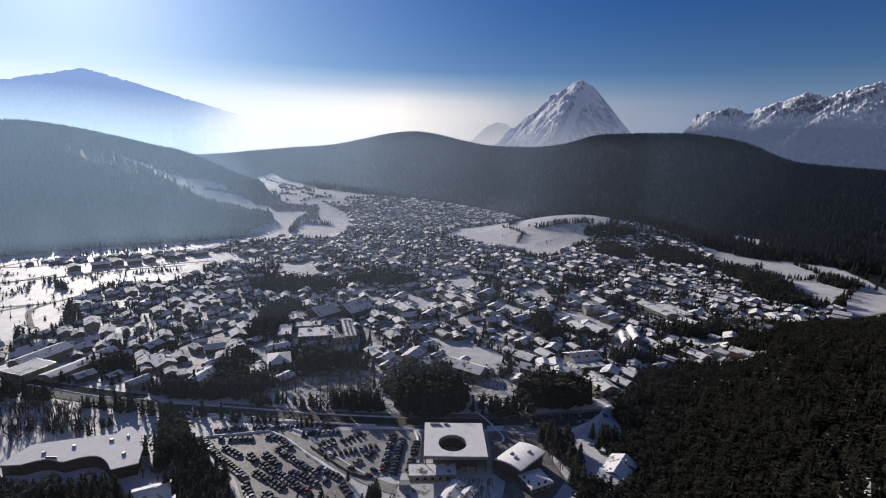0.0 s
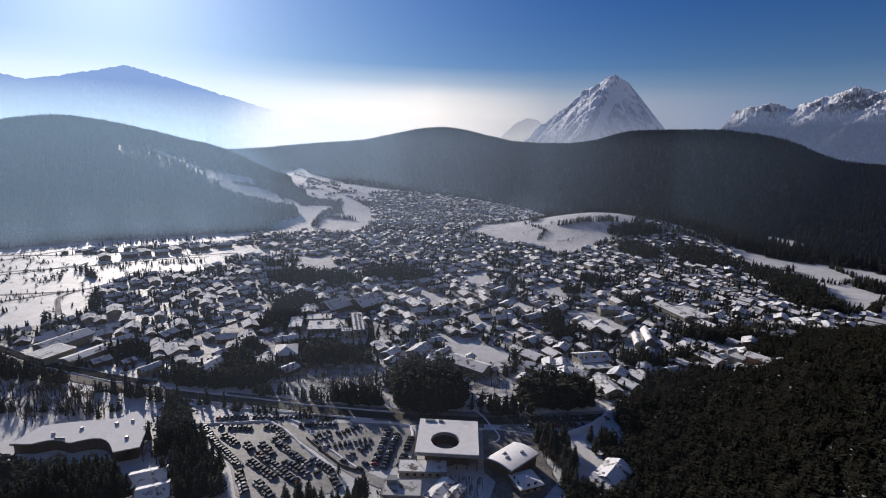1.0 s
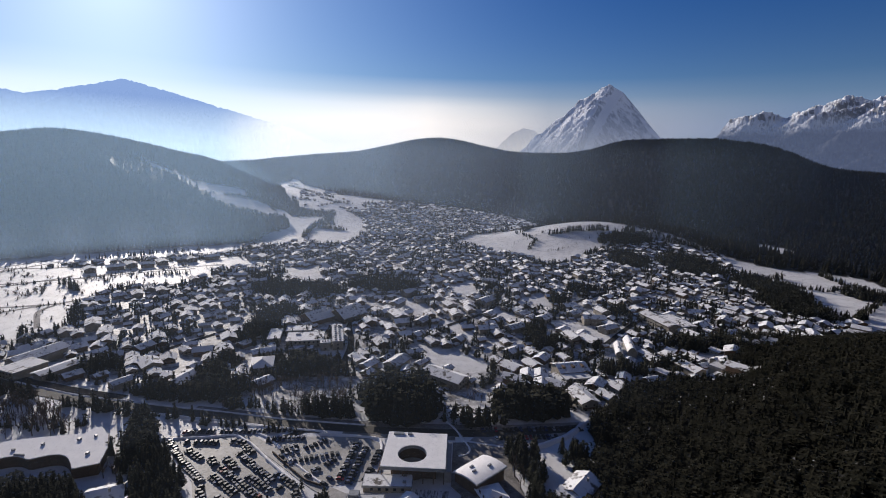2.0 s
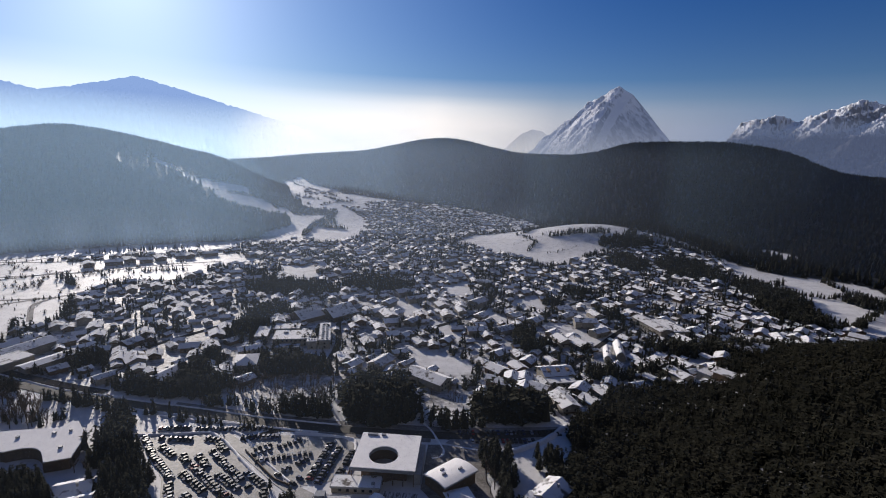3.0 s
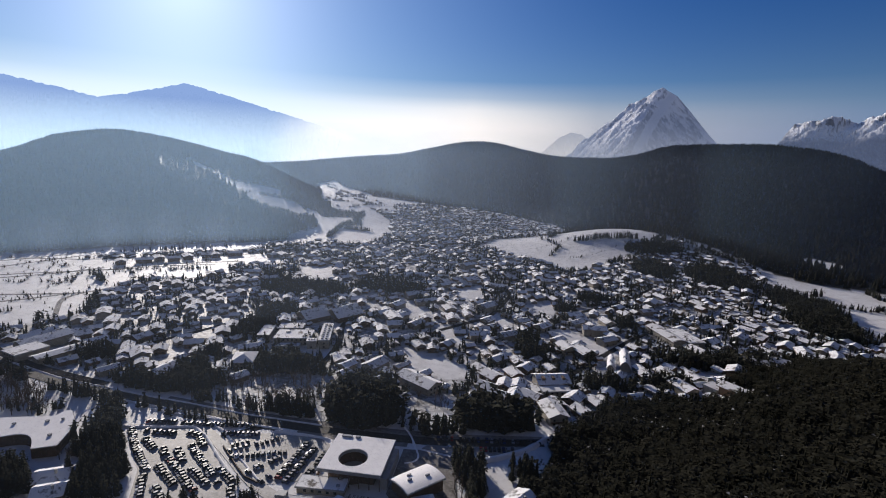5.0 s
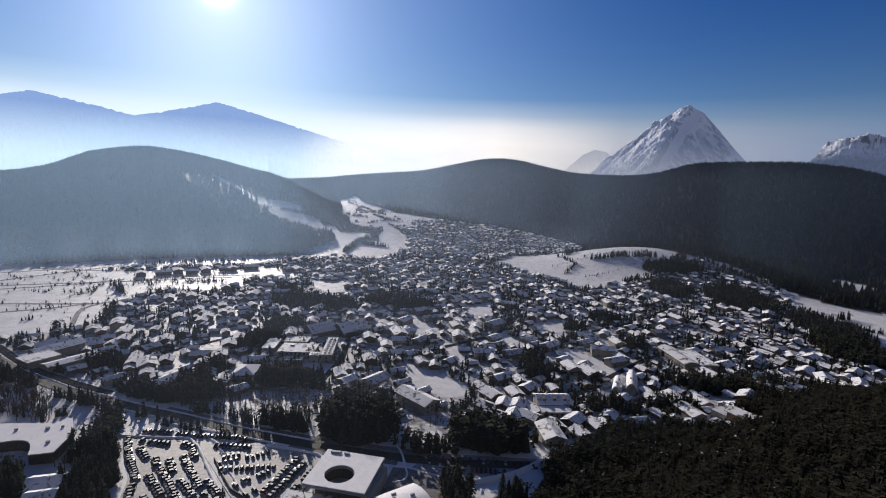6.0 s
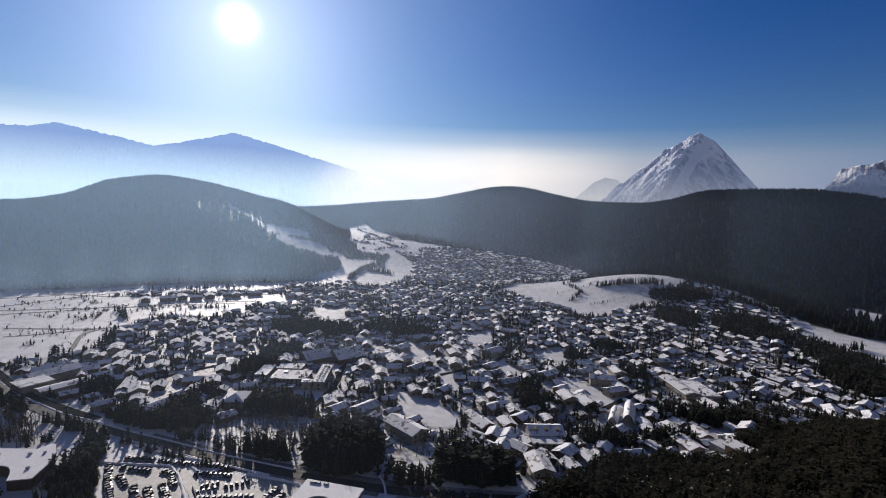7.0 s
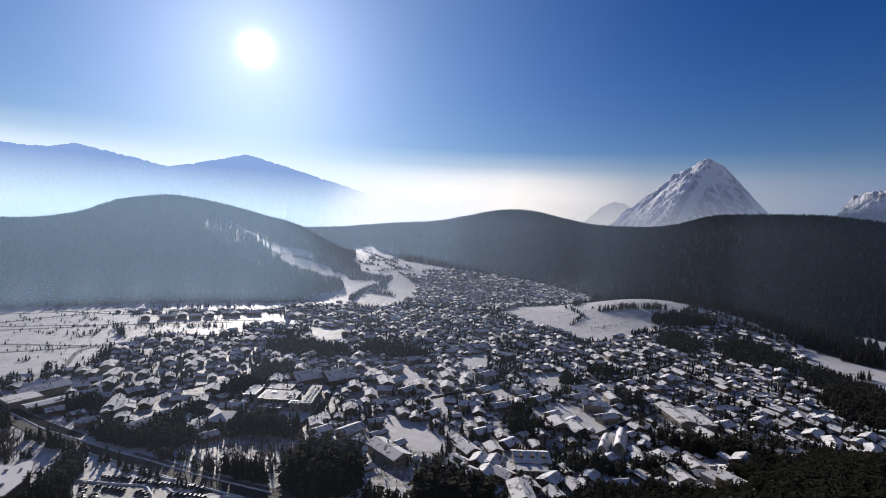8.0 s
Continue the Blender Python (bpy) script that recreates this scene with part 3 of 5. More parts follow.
# ---- ground: one sheet out to the horizon
def build_ground():
    th = np.radians(np.concatenate([np.arange(-62, 62, 0.25), np.arange(62, 298, 4.0)]))
    rr = np.concatenate([[2, 30, 55, 75], 90 * 1.0155 ** np.arange(0, 232), [3300, 3700, 4200, 4900]])
    T, R = np.meshgrid(th, rr)
    X, Y = OX + R * np.sin(T), OY + R * np.cos(T)
    Z = ground_z(X, Y) * (1 - smooth(3200, 4900, R))
    nr, nt = R.shape
    i, j = np.meshgrid(np.arange(nr - 1), np.arange(nt), indexing="ij")
    k = (j + 1) % nt
    faces = np.stack([i * nt + j, i * nt + k, (i + 1) * nt + k, (i + 1) * nt + j], -1).reshape(-1, 4)[:, ::-1]
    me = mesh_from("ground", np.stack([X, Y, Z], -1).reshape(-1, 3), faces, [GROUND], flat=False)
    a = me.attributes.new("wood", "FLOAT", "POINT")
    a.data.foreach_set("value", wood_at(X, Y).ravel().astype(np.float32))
    b = me.attributes.new("town", "FLOAT", "POINT")
    t = inside(TOWN, X, Y) * 1.0
    for poly in (FIELD_WEST, *PISTES, MEADOW, *CLEARINGS):
        t = t * ~inside(poly, X, Y)
    b.data.foreach_set("value", (0.85 * t).ravel().astype(np.float32))
    return tagged(new("ground", me), "snow-covered valley floor rising into wooded hills", "ground", kind="structure")


build_ground()


def strip(name, line, width, lift, mat, label, category):
    """A road laid over the ground along a line of the plan."""
    pts = []
    for (x0, y0), (x1, y1) in zip(line, line[1:]):
        n = max(2, int(math.hypot(x1 - x0, y1 - y0) / 6))
        pts += [(x0 + (x1 - x0) * i / n, y0 + (y1 - y0) * i / n) for i in range(n)]
    pts = np.array(pts + [line[-1]], float)
    for _ in range(6):
        pts[1:-1] = (pts[:-2] + 2 * pts[1:-1] + pts[2:]) / 4
    d = np.gradient(pts, axis=0)
    side = np.stack([d[:, 1], -d[:, 0]], 1) / np.linalg.norm(d, axis=1)[:, None] * width / 2
    rows = [pts - side, pts - side * 0.33, pts + side * 0.33, pts + side]
    v = np.concatenate([np.column_stack([p, ground_z(p[:, 0], p[:, 1]) + lift]) for p in rows] +
                       [np.column_stack([p, ground_z(p[:, 0], p[:, 1]) - 0.5]) for p in (rows[0], rows[3])])
    n = len(pts)
    f = [(a * n + i, b * n + i, b * n + i + 1, a * n + i + 1) for a, b in ((0, 1), (1, 2), (2, 3), (4, 0), (3, 5)) for i in range(n - 1)]
    return tagged(new(name, mesh_from(name, v, f, [mat])), label, category, kind="structure")


strip("road", MAIN_ROAD, 6.5, 0.30, ROAD, "dark cleared asphalt main road between snow banks", "road")
strip("railway", RAIL, 6.0, 0.35, ASPHALT, "dark railway bed swept clear of snow", "railway")

strip("drive", DRIVE, 6.0, 0.22, PACKED, "drive of packed dirty snow between the two car parks", "road")
# both verge strips are tree shade painted as dark ground
strip("verge", [(-120, 251.5), (-100, 249.6), (-67, 245.8), (-20, 243.6), (52, 246.2)], 5.0, 0.2, DARK_GROUND, "dark strip painted as fir shade beside the road", "verge")
strip("verge", [(-62, 235.2), (-20, 233), (30, 234.4)], 3.4, 0.2, DARK_GROUND, "dark strip painted as tree shade between road and car park", "verge")
strip("drive", [(-47, 238), (-56, 229), (-65, 222)], 4.0, 0.2, ASPHALT, "short dark drive from the main road", "road")
for way in FOOTPATHS:
    strip("footpath", way, 4.5, 0.12, TRODDEN, "trodden grey footpath across the snowy field", "path")
STREETS = [[(-54, 322), (-55, 340), (-55, 356), (-59, 380), (-72, 412), (-58, 470)], [(149, 688), (184, 732)], [(140, 500), (200, 560), (273, 665)], [(-200, 330), (-150, 420), (-190, 470)],
           [(0, 400), (60, 470), (80, 560), (40, 680)], [(120, 345), (180, 430), (250, 520), (360, 560)], [(-120, 560), (-60, 640), (-100, 740), (-80, 900)]]
for way in STREETS:
    strip("street", way, 5.0, 0.15, ASPHALT, "cleared dark street through the snowy town", "road")


def snow_bank(line, width, height, label="long bank of ploughed snow beside the cars"):
    """A rounded ridge of ploughed snow along a line of the plan."""
    pts = []
    for (x0, y0), (x1, y1) in zip(line, line[1:]):
        n = max(2, int(math.hypot(x1 - x0, y1 - y0) / 1.5))
        pts += [(x0 + (x1 - x0) * i / n, y0 + (y1 - y0) * i / n) for i in range(n)]
    pts = np.array(pts + [line[-1]], float)
    for _ in range(4):
        pts[1:-1] = (pts[:-2] + 2 * pts[1:-1] + pts[2:]) / 4
    d = np.gradient(pts, axis=0)
    side = np.stack([d[:, 1], -d[:, 0]], 1) / np.linalg.norm(d, axis=1)[:, None]
    rows = []
    for k, h in ((-0.5, -0.3), (-0.3, 0.7), (0.0, 1.0), (0.25, 0.75), (0.5, -0.3)):
        p = pts + side * width * k
        jig = np.array([noise.noise((x * 0.6, y * 0.6, k)) for x, y in p])
        rows.append(np.column_stack([p + side * (jig * 0.35 * width)[:, None] * 0.5, ground_z(p[:, 0], p[:, 1]) + h * height * (1 + 0.5 * jig)]))
    n = len(pts)
    f = [(a * n + i, (a + 1) * n + i, (a + 1) * n + i + 1, a * n + i + 1) for a in range(4) for i in range(n - 1)]
    return tagged(new("snow_bank", mesh_from("snow_bank", np.concatenate(rows), f, [SNOW], flat=False)), label, "snow bank")


snow_bank([(-122, 219), (-100, 223), (-85, 227), (-73, 219.5), (-60, 207.5), (-40, 191)], 2.2, 0.9)
snow_bank([(-56, 216), (-66, 225), (-80, 233)], 2.0, 0.8)
snow_bank([(-54, 212.5), (-38, 199.5), (-28, 192)], 1.6, 0.7)
snow_bank([(-42, 232), (-26, 232), (-9, 230.5), (-6.5, 222), (-7, 212)], 2.0, 0.9)
snow_bank([(-120, 238.5), (-100, 236.5), (-64, 235.5), (-30, 233.8)], 2.2, 0.8)
snow_bank([(-197, 249), (-166, 246.5), (-137, 243), (-100, 239.6), (-67, 235.8)], 1.8, 0.8, "long bank of ploughed snow along the road")
snow_bank([(-252, 273.5), (-197, 258.6), (-166, 255.6), (-137, 252), (-100, 248.5), (-67, 244.5), (-20, 242.6)], 1.6, 0.7, "long bank of ploughed snow along the road")
snow_bank([(24, 252), (30, 243), (35, 232), (38.5, 224), (36, 219.5), (32, 218.5)], 1.6, 0.7, "curved bank of ploughed snow round a path")
snow_bank([(60, 226), (75, 231), (90, 241), (105, 258)], 4.5, 1.6, "broad bright bank of ploughed snow at the wood")
snow_bank([(-128, 210), (-112, 197), (-96, 183), (-86, 170)], 2.0, 0.8)


# ---- far mountains
def fold(x, y, s, octaves=5):
    v, a = 0.0, 1.0
    for k in range(octaves):
        v += a * (1 - 2 * abs(noise.noise((x / s, y / s, 3.1 * k))))
        a, s = a * 0.5, s * 0.5
    return v


def mountain(name, knots, dist, depth, rugged, mat, label, spurs, foot=-60, calm=999.0, sharp=1.3):
    """A range whose skyline follows knots (bearing, elevation in degrees) at a distance from the middle of the path.
    Spurs (bearing, width) run down from the crest towards the valley, with gullies between them."""
    b0, b1 = knots[0][0], knots[-1][0]
    nb, nd = int((b1 - b0) / 0.07) + 2, 60
    v = []
    for i in range(nb):
        b = b0 + (b1 - b0) * i / (nb - 1)
        el = float(np.interp(b, *np.array(knots).T)) + 0.09 * fold(b * 3, 0.3, 2.2, 4) - 0.06
        top = 150 + dist * math.tan(radians(el))
        for j in range(nd):
            k = j / (nd - 1)
            ahead = (0.7 - k) / 0.7
            bent = b + 1.1 * ahead * noise.noise((b * 0.6, k * 3, 7))
            reach = 0.6 + 0.4 * max(math.exp(-abs((bent - c) / w) ** sharp) for c, w in spurs)
            s = max(0.0, 1 - ahead / reach) if k < 0.7 else max(0.0, 1 - (k - 0.7) / 0.3)
            d = dist + depth * (k - 0.7)
            x, y = OX + d * math.sin(radians(b)), OY + d * math.cos(radians(b))
            wild = (fold(b * 73 + k * 160, d * 0.45, rugged * 0.55) * 0.14 + fold(b * 73 - k * 90, d, rugged * 0.2, 3) * 0.03) * rugged * (1.0 if bent < calm else max(0.16, 1 - (bent - calm) / 0.8))
            v.append((x, y, foot + (top - foot) * s ** 1.1 + wild * min(1, (1 - s) * 6) * min(1, s * 4)))
    f = [(i * nd + j, i * nd + j + 1, (i + 1) * nd + j + 1, (i + 1) * nd + j) for i in range(nb - 1) for j in range(nd - 1)]
    return tagged(new(name, mesh_from(name, v, f, [mat], flat=False)), label, "mountain", kind="structure")


def massif(name, knots, dist, run, fall, lean, ribs, wide, calm, mat, label):
    """Steep mountains whose skyline follows knots (bearing, elevation in degrees). Faces fall towards the valley with ribs and
    gullies that grow downwards; the crest lines lean aside as they come nearer. Past the bearing calm the faces are smooth."""
    b0, b1 = knots[0][0], knots[-1][0]
    kb, ke = np.array(knots).T
    nb, nd = int((b1 - b0) / 0.06) + 2, 80
    v = []
    for i in range(nb):
        b = b0 + (b1 - b0) * i / (nb - 1)
        for j in range(nd):
            ahead = run * (j - 8) / (nd - 9)
            d = dist - ahead
            if ahead < 0:
                z = 150 + dist * math.tan(radians(float(np.interp(b, kb, ke)))) + ahead * 1.2
            else:
                at = b + lean * ahead / run
                el = float(np.interp(at, kb, ke))
                z = 150 + dist * math.tan(radians(el)) - fall * ahead
                u = dist * radians(at)
                quiet = 1.0 if at < calm else max(0.12, 1 - (at - calm) / 0.5)
                grow = min(1.0, ahead / 70 + 0.03)
                side = u * 0.8 + ahead * 0.45
                z += ribs * quiet * grow * (fold(side, ahead * 0.3, wide, 5) - 0.55) + ribs * 0.16 * quiet * grow * fold(u * 0.9 + 40, ahead, 45, 3)
            z += 5 * noise.noise((b * 7, 0, 2)) * (calm > 90)
            x, y = OX + d * math.sin(radians(b)), OY + d * math.cos(radians(b))
            v.append((x, y, -40.0 if j == nd - 1 else max(-40.0, z)))
    f = [(i * nd + j, i * nd + j + 1, (i + 1) * nd + j + 1, (i + 1) * nd + j) for i in range(nb - 1) for j in range(nd - 1)]
    return tagged(new(name, mesh_from(name, v, f, [mat], flat=False)), label, "mountain", kind="structure")


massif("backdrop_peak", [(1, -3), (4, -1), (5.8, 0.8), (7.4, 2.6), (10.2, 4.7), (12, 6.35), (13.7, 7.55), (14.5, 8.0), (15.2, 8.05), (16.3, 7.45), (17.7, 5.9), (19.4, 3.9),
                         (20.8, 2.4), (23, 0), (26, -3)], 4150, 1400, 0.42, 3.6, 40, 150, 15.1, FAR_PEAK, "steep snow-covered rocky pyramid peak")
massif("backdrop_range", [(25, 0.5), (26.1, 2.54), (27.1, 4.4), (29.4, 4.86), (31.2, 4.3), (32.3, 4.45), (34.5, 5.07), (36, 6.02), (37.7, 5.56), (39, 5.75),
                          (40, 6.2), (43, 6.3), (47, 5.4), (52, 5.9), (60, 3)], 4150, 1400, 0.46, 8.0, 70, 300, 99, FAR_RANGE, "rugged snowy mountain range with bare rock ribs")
mountain("backdrop_hill", [(1.5, 0), (3.4, 1.8), (4.6, 3.0), (5.9, 3.6), (7.0, 3.45), (8.4, 2.6), (11, 0)], 4500, 500, 120, FAR_HILL, "small far hill with bright haze painted on", [(6, 3)])
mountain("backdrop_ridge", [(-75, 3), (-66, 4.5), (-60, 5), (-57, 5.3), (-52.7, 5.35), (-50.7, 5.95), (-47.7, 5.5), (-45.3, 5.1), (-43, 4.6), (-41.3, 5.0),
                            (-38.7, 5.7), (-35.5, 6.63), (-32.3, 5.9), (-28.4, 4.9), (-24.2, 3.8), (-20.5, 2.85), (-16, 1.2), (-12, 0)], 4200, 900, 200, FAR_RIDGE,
         "long mountain ridge with blue haze painted on, behind the valley", [(-36, 4), (-51, 4), (-64, 4), (-25, 4)])


# curved backdrop sheet that glows in place of hazy air
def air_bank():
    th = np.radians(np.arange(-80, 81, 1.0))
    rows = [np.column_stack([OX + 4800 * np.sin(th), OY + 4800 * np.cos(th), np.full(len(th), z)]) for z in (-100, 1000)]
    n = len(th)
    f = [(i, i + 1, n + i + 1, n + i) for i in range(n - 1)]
    tagged(new("backdrop_haze", mesh_from("backdrop_haze", np.concatenate(rows), f, [HORIZON_GLOW])), "glowing sheet painted as bright haze over the horizon", "sky", kind="structure")


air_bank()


# ---- woods
def fir_shape(sides, tiers, seed):
    """Triangles of one fir, 1 m high and about 0.4 m wide: stacked ragged skirts."""
    rng = random.Random(seed)
    v, f = [], []
    for t in range(tiers):
        z0 = 0.08 + 0.86 * t / tiers
        z1 = min(1.0, z0 + 1.5 / tiers) if t < tiers - 1 else 1.0
        rad = 0.21 * (1 - 0.86 * t / tiers)
        base = len(v)
        v.append((0, 0, z1))
        turn = rng.random() * 6
        for s in range(sides):
            q = rad * rng.uniform(0.5, 1.3)
            v.append((q * math.cos(turn + s * 2 * math.pi / sides), q * math.sin(turn + s * 2 * math.pi / sides), z0 - rng.uniform(-0.02, 0.06)))
        f += [(base, base + 1 + s, base + 1 + (s + 1) % sides) for s in range(sides)]
    return np.array(v), np.array(f)


def tuft_shape(seed, tufts, broad):
    """One ragged crown, 1 m high: a thin dark core inside a cloud of small needle tufts; broad crowns are round, the others pointed."""
    rng = random.Random(seed)
    v, f = fir_shape(5, 2, seed)
    v, f = [tuple(q) for q in v * np.array((0.62, 0.62, 0.94))], [tuple(q) for q in f]
    for _ in range(tufts):
        z = 0.1 + 0.88 * (1 - math.sqrt(rng.random())) if not broad else rng.uniform(0.2, 0.95)
        wide = 0.2 * (1 - z) + 0.015 if not broad else 0.27 * math.sqrt(max(0.02, 1 - ((z - 0.55) / 0.45) ** 2))
        a, q = rng.random() * 6.283, wide * math.sqrt(rng.uniform(0.3, 1.25))
        c = Vector((q * math.cos(a), q * math.sin(a), z))
        size = rng.uniform(0.045, 0.1) * (34 / max(34, tufts)) ** 0.3 * (1.15 if broad else 1.0)
        out = Vector((math.cos(a), math.sin(a), rng.uniform(-0.5, 0.25)))
        side = Vector((-math.sin(a), math.cos(a), rng.uniform(-0.4, 0.4)))
        b = len(v)
        v += [tuple(c + out * size * 0.9), tuple(c - out * size * 0.5 + side * size * 0.8), tuple(c - out * size * 0.4 - side * size * 0.8 + Vector((0, 0, rng.uniform(-0.4, 0.4) * size)))]
        f.append((b, b + 1, b + 2))
    return np.array(v), np.array(f)


def forest(name, xy, h, sides, tiers, label, mat=PINE, spread=1.0, tufts=0, broad=0):
    """All trees of a wood that nobody could count, in one mesh."""
    rng = np.random.default_rng(len(xy))
    shapes = [tuft_shape(s, tufts, s < broad) if tufts else fir_shape(sides, tiers, s) for s in range(6)]
    vs, fs, off = [], [], 0
    pick = rng.integers(0, 6, len(xy))
    z = ground_z(xy[:, 0], xy[:, 1])
    for k, (v, f) in enumerate(shapes):
        m = pick == k
        n = int(m.sum())
        a, hh, wide = rng.uniform(0, 6.28, n), h[m], rng.uniform(0.85, 1.35, n) * spread
        c, s = np.cos(a)[:, None], np.sin(a)[:, None]
        X = (v[:, 0] * c - v[:, 1] * s) * (hh * wide)[:, None] + xy[m, 0][:, None]
        Y = (v[:, 0] * s + v[:, 1] * c) * (hh * wide)[:, None] + xy[m, 1][:, None]
        Z = v[:, 2] * hh[:, None] + z[m][:, None] - 0.3
        vs.append(np.stack([X, Y, Z], -1).reshape(-1, 3))
        fs.append((f[None] + (np.arange(n) * len(v))[:, None, None] + off).reshape(-1, 3))
        off += n * len(v)
    return tagged(new(name, mesh_from(name, np.concatenate(vs), np.concatenate(fs), [mat])), label, "forest", kind="stuff")


def scatter(n, x0, x1, y0, y1, seed):
    rng = np.random.default_rng(seed)
    return np.column_stack([rng.uniform(x0, x1, n), rng.uniform(y0, y1, n)]), rng


def polar_scatter(n, t0, t1, r0, r1, seed):
    rng = np.random.default_rng(seed)
    t, r = np.radians(rng.uniform(t0, t1, n)), np.sqrt(rng.uniform(r0 ** 2, r1 ** 2, n))
    return np.column_stack([OX + r * np.sin(t), OY + r * np.cos(t)]), rng


def grow(xy, rng, low, high):
    keep = wood_at(xy[:, 0], xy[:, 1]) > rng.uniform(0.05, 0.9, len(xy))
    xy = xy[keep]
    return xy, rng.uniform(low, high, len(xy)) * np.where(inside(WEDGE, xy[:, 0], xy[:, 1]) | (near_line(PISTE_EDGE, xy[:, 0], xy[:, 1]) < 44), 0.4, 1.0)


xy, rng = polar_scatter(30000, -66, -17, 860, 2050, 5)
forest("forest", *grow(xy, rng, 11, 20), 5, 2, "dense dark conifer forest over a long hillside")
xy, rng = polar_scatter(52000, -30, 62, 780, 2700, 6)
forest("forest", *grow(xy, rng, 11, 20), 5, 2, "dense dark conifer forest on the far hills")
xy, rng = scatter(34000, 60, 460, -60, 430, 7)
forest("forest", *grow(xy, rng, 5, 10.5), 8, 5, "dark mixed forest on the steep slope close by", DUSTED, 1.1, 44, 3)


# ---- houses of the town
def gable_geometry(w, d, h, pitch):
    """Corners, four-cornered faces and which part each face is of (0 wall, 1 roof, 2 snow cover), ridge along the depth."""
    rise, o, e, th = w / 2 * math.tan(radians(pitch)), 1.5, 1.3, 0.26
    drop = o * math.tan(radians(pitch))
    v, f, m = [], [], []
    prof = [(-w / 2, -2.0), (w / 2, -2.0), (w / 2, h), (0, h + rise), (-w / 2, h)]
    for y in (-d / 2, d / 2):
        v += [(x, y, z) for x, z in prof]
    f += [(0, 1, 2, 4), (4, 2, 3, 3), (6, 5, 9, 7), (7, 9, 8, 8), (1, 6, 7, 2), (5, 0, 4, 9)]
    m += [0] * 6
    for k, z0, z1, cut in ((1, 0.02, th, 0.0), (2, th, th + 0.2, 0.06)):
        b = len(v)
        for y in (-d / 2 - e + cut, d / 2 + e - cut):
            for z in (z0, z1):
                for x, q in ((-w / 2 - o + cut, h - drop), (0, h + rise), (w / 2 + o - cut, h - drop)):
                    v.append((x * (0.98 if k == 2 and z == z1 else 1), y * (0.985 if k == 2 and z == z1 else 1), q + z))
        f += [tuple(b + i for i in q) for q in ((0, 1, 4, 3), (1, 2, 5, 4), (6, 9, 10, 7), (7, 10, 11, 8), (0, 6, 7, 1), (1, 7, 8, 2), (3, 4, 10, 9), (4, 5, 11, 10),
                                                (0, 3, 9, 6), (2, 8, 11, 5))]
        m += [k] * 10
    return np.array(v), f, np.array(m)


def tidy(me):
    bm = bmesh.new()
    bm.from_mesh(me)
    bmesh.ops.remove_doubles(bm, verts=bm.verts, dist=0.0005)
    bmesh.ops.recalc_face_normals(bm, faces=bm.faces)
    bm.to_mesh(me)
    bm.free()
    return me


def loose_mesh(name, v, faces, mat):
    """A mesh from corners and faces of any corner count; repeated corners are dropped."""
    me = bpy.data.meshes.new(name)
    used = sorted({i for f in faces for i in f})
    back = {i: n for n, i in enumerate(used)}
    me.from_pydata([tuple(v[i]) for i in used], [], [tuple(dict.fromkeys(back[i] for i in f)) for f in faces])
    me.materials.append(mat)
    return tidy(me)


def window_mesh(w, h):
    """A casement facing -y: frame round a pane that lies deeper."""
    bm = bmesh.new()
    vs = box(bm, -w / 2, -0.12, 0, w / 2, 0.02, h)
    front = [f for f in bm.faces if all(v.co.y < -0.1 for v in f.verts)]
    bmesh.ops.inset_region(bm, faces=front, thickness=0.09, depth=-0.07)
    front[0].material_index = 1
    return mesh_of("window", bm, [WOOD, GLASS])


WINDOW = window_mesh(1.3, 1.3)
WIDE_WINDOW = window_mesh(2.6, 1.5)


def balcony_mesh(w):
    bm = bmesh.new()
    box(bm, -w / 2, -1.2, -0.15, w / 2, 0, 0)
    box(bm, -w / 2, -1.2, 0, w / 2, -1.12, 0.95)
    for x in (-w / 2, w / 2 - 0.08):
        box(bm, x, -1.12, 0, x + 0.08, 0, 0.95)
    return mesh_of("balcony", bm, WOOD)


def gable_house(name, w, d, h, pitch, wall_mat, detail=True):
    root = new(name)
    v, f, m = gable_geometry(w, d, h, pitch)
    under = root
    for k, (pn, mat) in enumerate((("wall", wall_mat), ("roof", WOOD), ("snow_cover", ROOF_SNOW))):
        made = part(pn, loose_mesh(pn, v, [q for q, i in zip(f, m) if i == k], mat), mat, under)
        under = made if pn == "roof" else root
    rise = w / 2 * math.tan(radians(pitch))
    bm = bmesh.new()
    x, y = w * 0.16, d * 0.12
    box(bm, x, y, h, x + 0.8, y + 0.8, h + rise + 1.1)
    box(bm, x - 0.12, y - 0.12, h + rise + 1.1, x + 0.92, y + 0.92, h + rise + 1.3)
    part("chimney", bm, CONCRETE, root)
    if detail:
        floors = max(1, int(h / 2.7))
        part("balcony", balcony_mesh(w * 0.86), WOOD, root, where=pose(0, -d / 2, 2.7 if h > 4 else 2.4))
        for fl in range(floors):
            for k in range(2):
                part("window", WINDOW if w < 13 else WIDE_WINDOW, None, root, where=pose((k - 0.5) * w * 0.5, -d / 2, 0.8 + 2.7 * fl))
        part("window", WINDOW, None, root, where=pose(-w / 2, -d * 0.22, 0.9, 0, 0, -90))
        part("window", WINDOW, None, root, where=pose(-w / 2, d * 0.2, 0.9, 0, 0, -90))
    return root


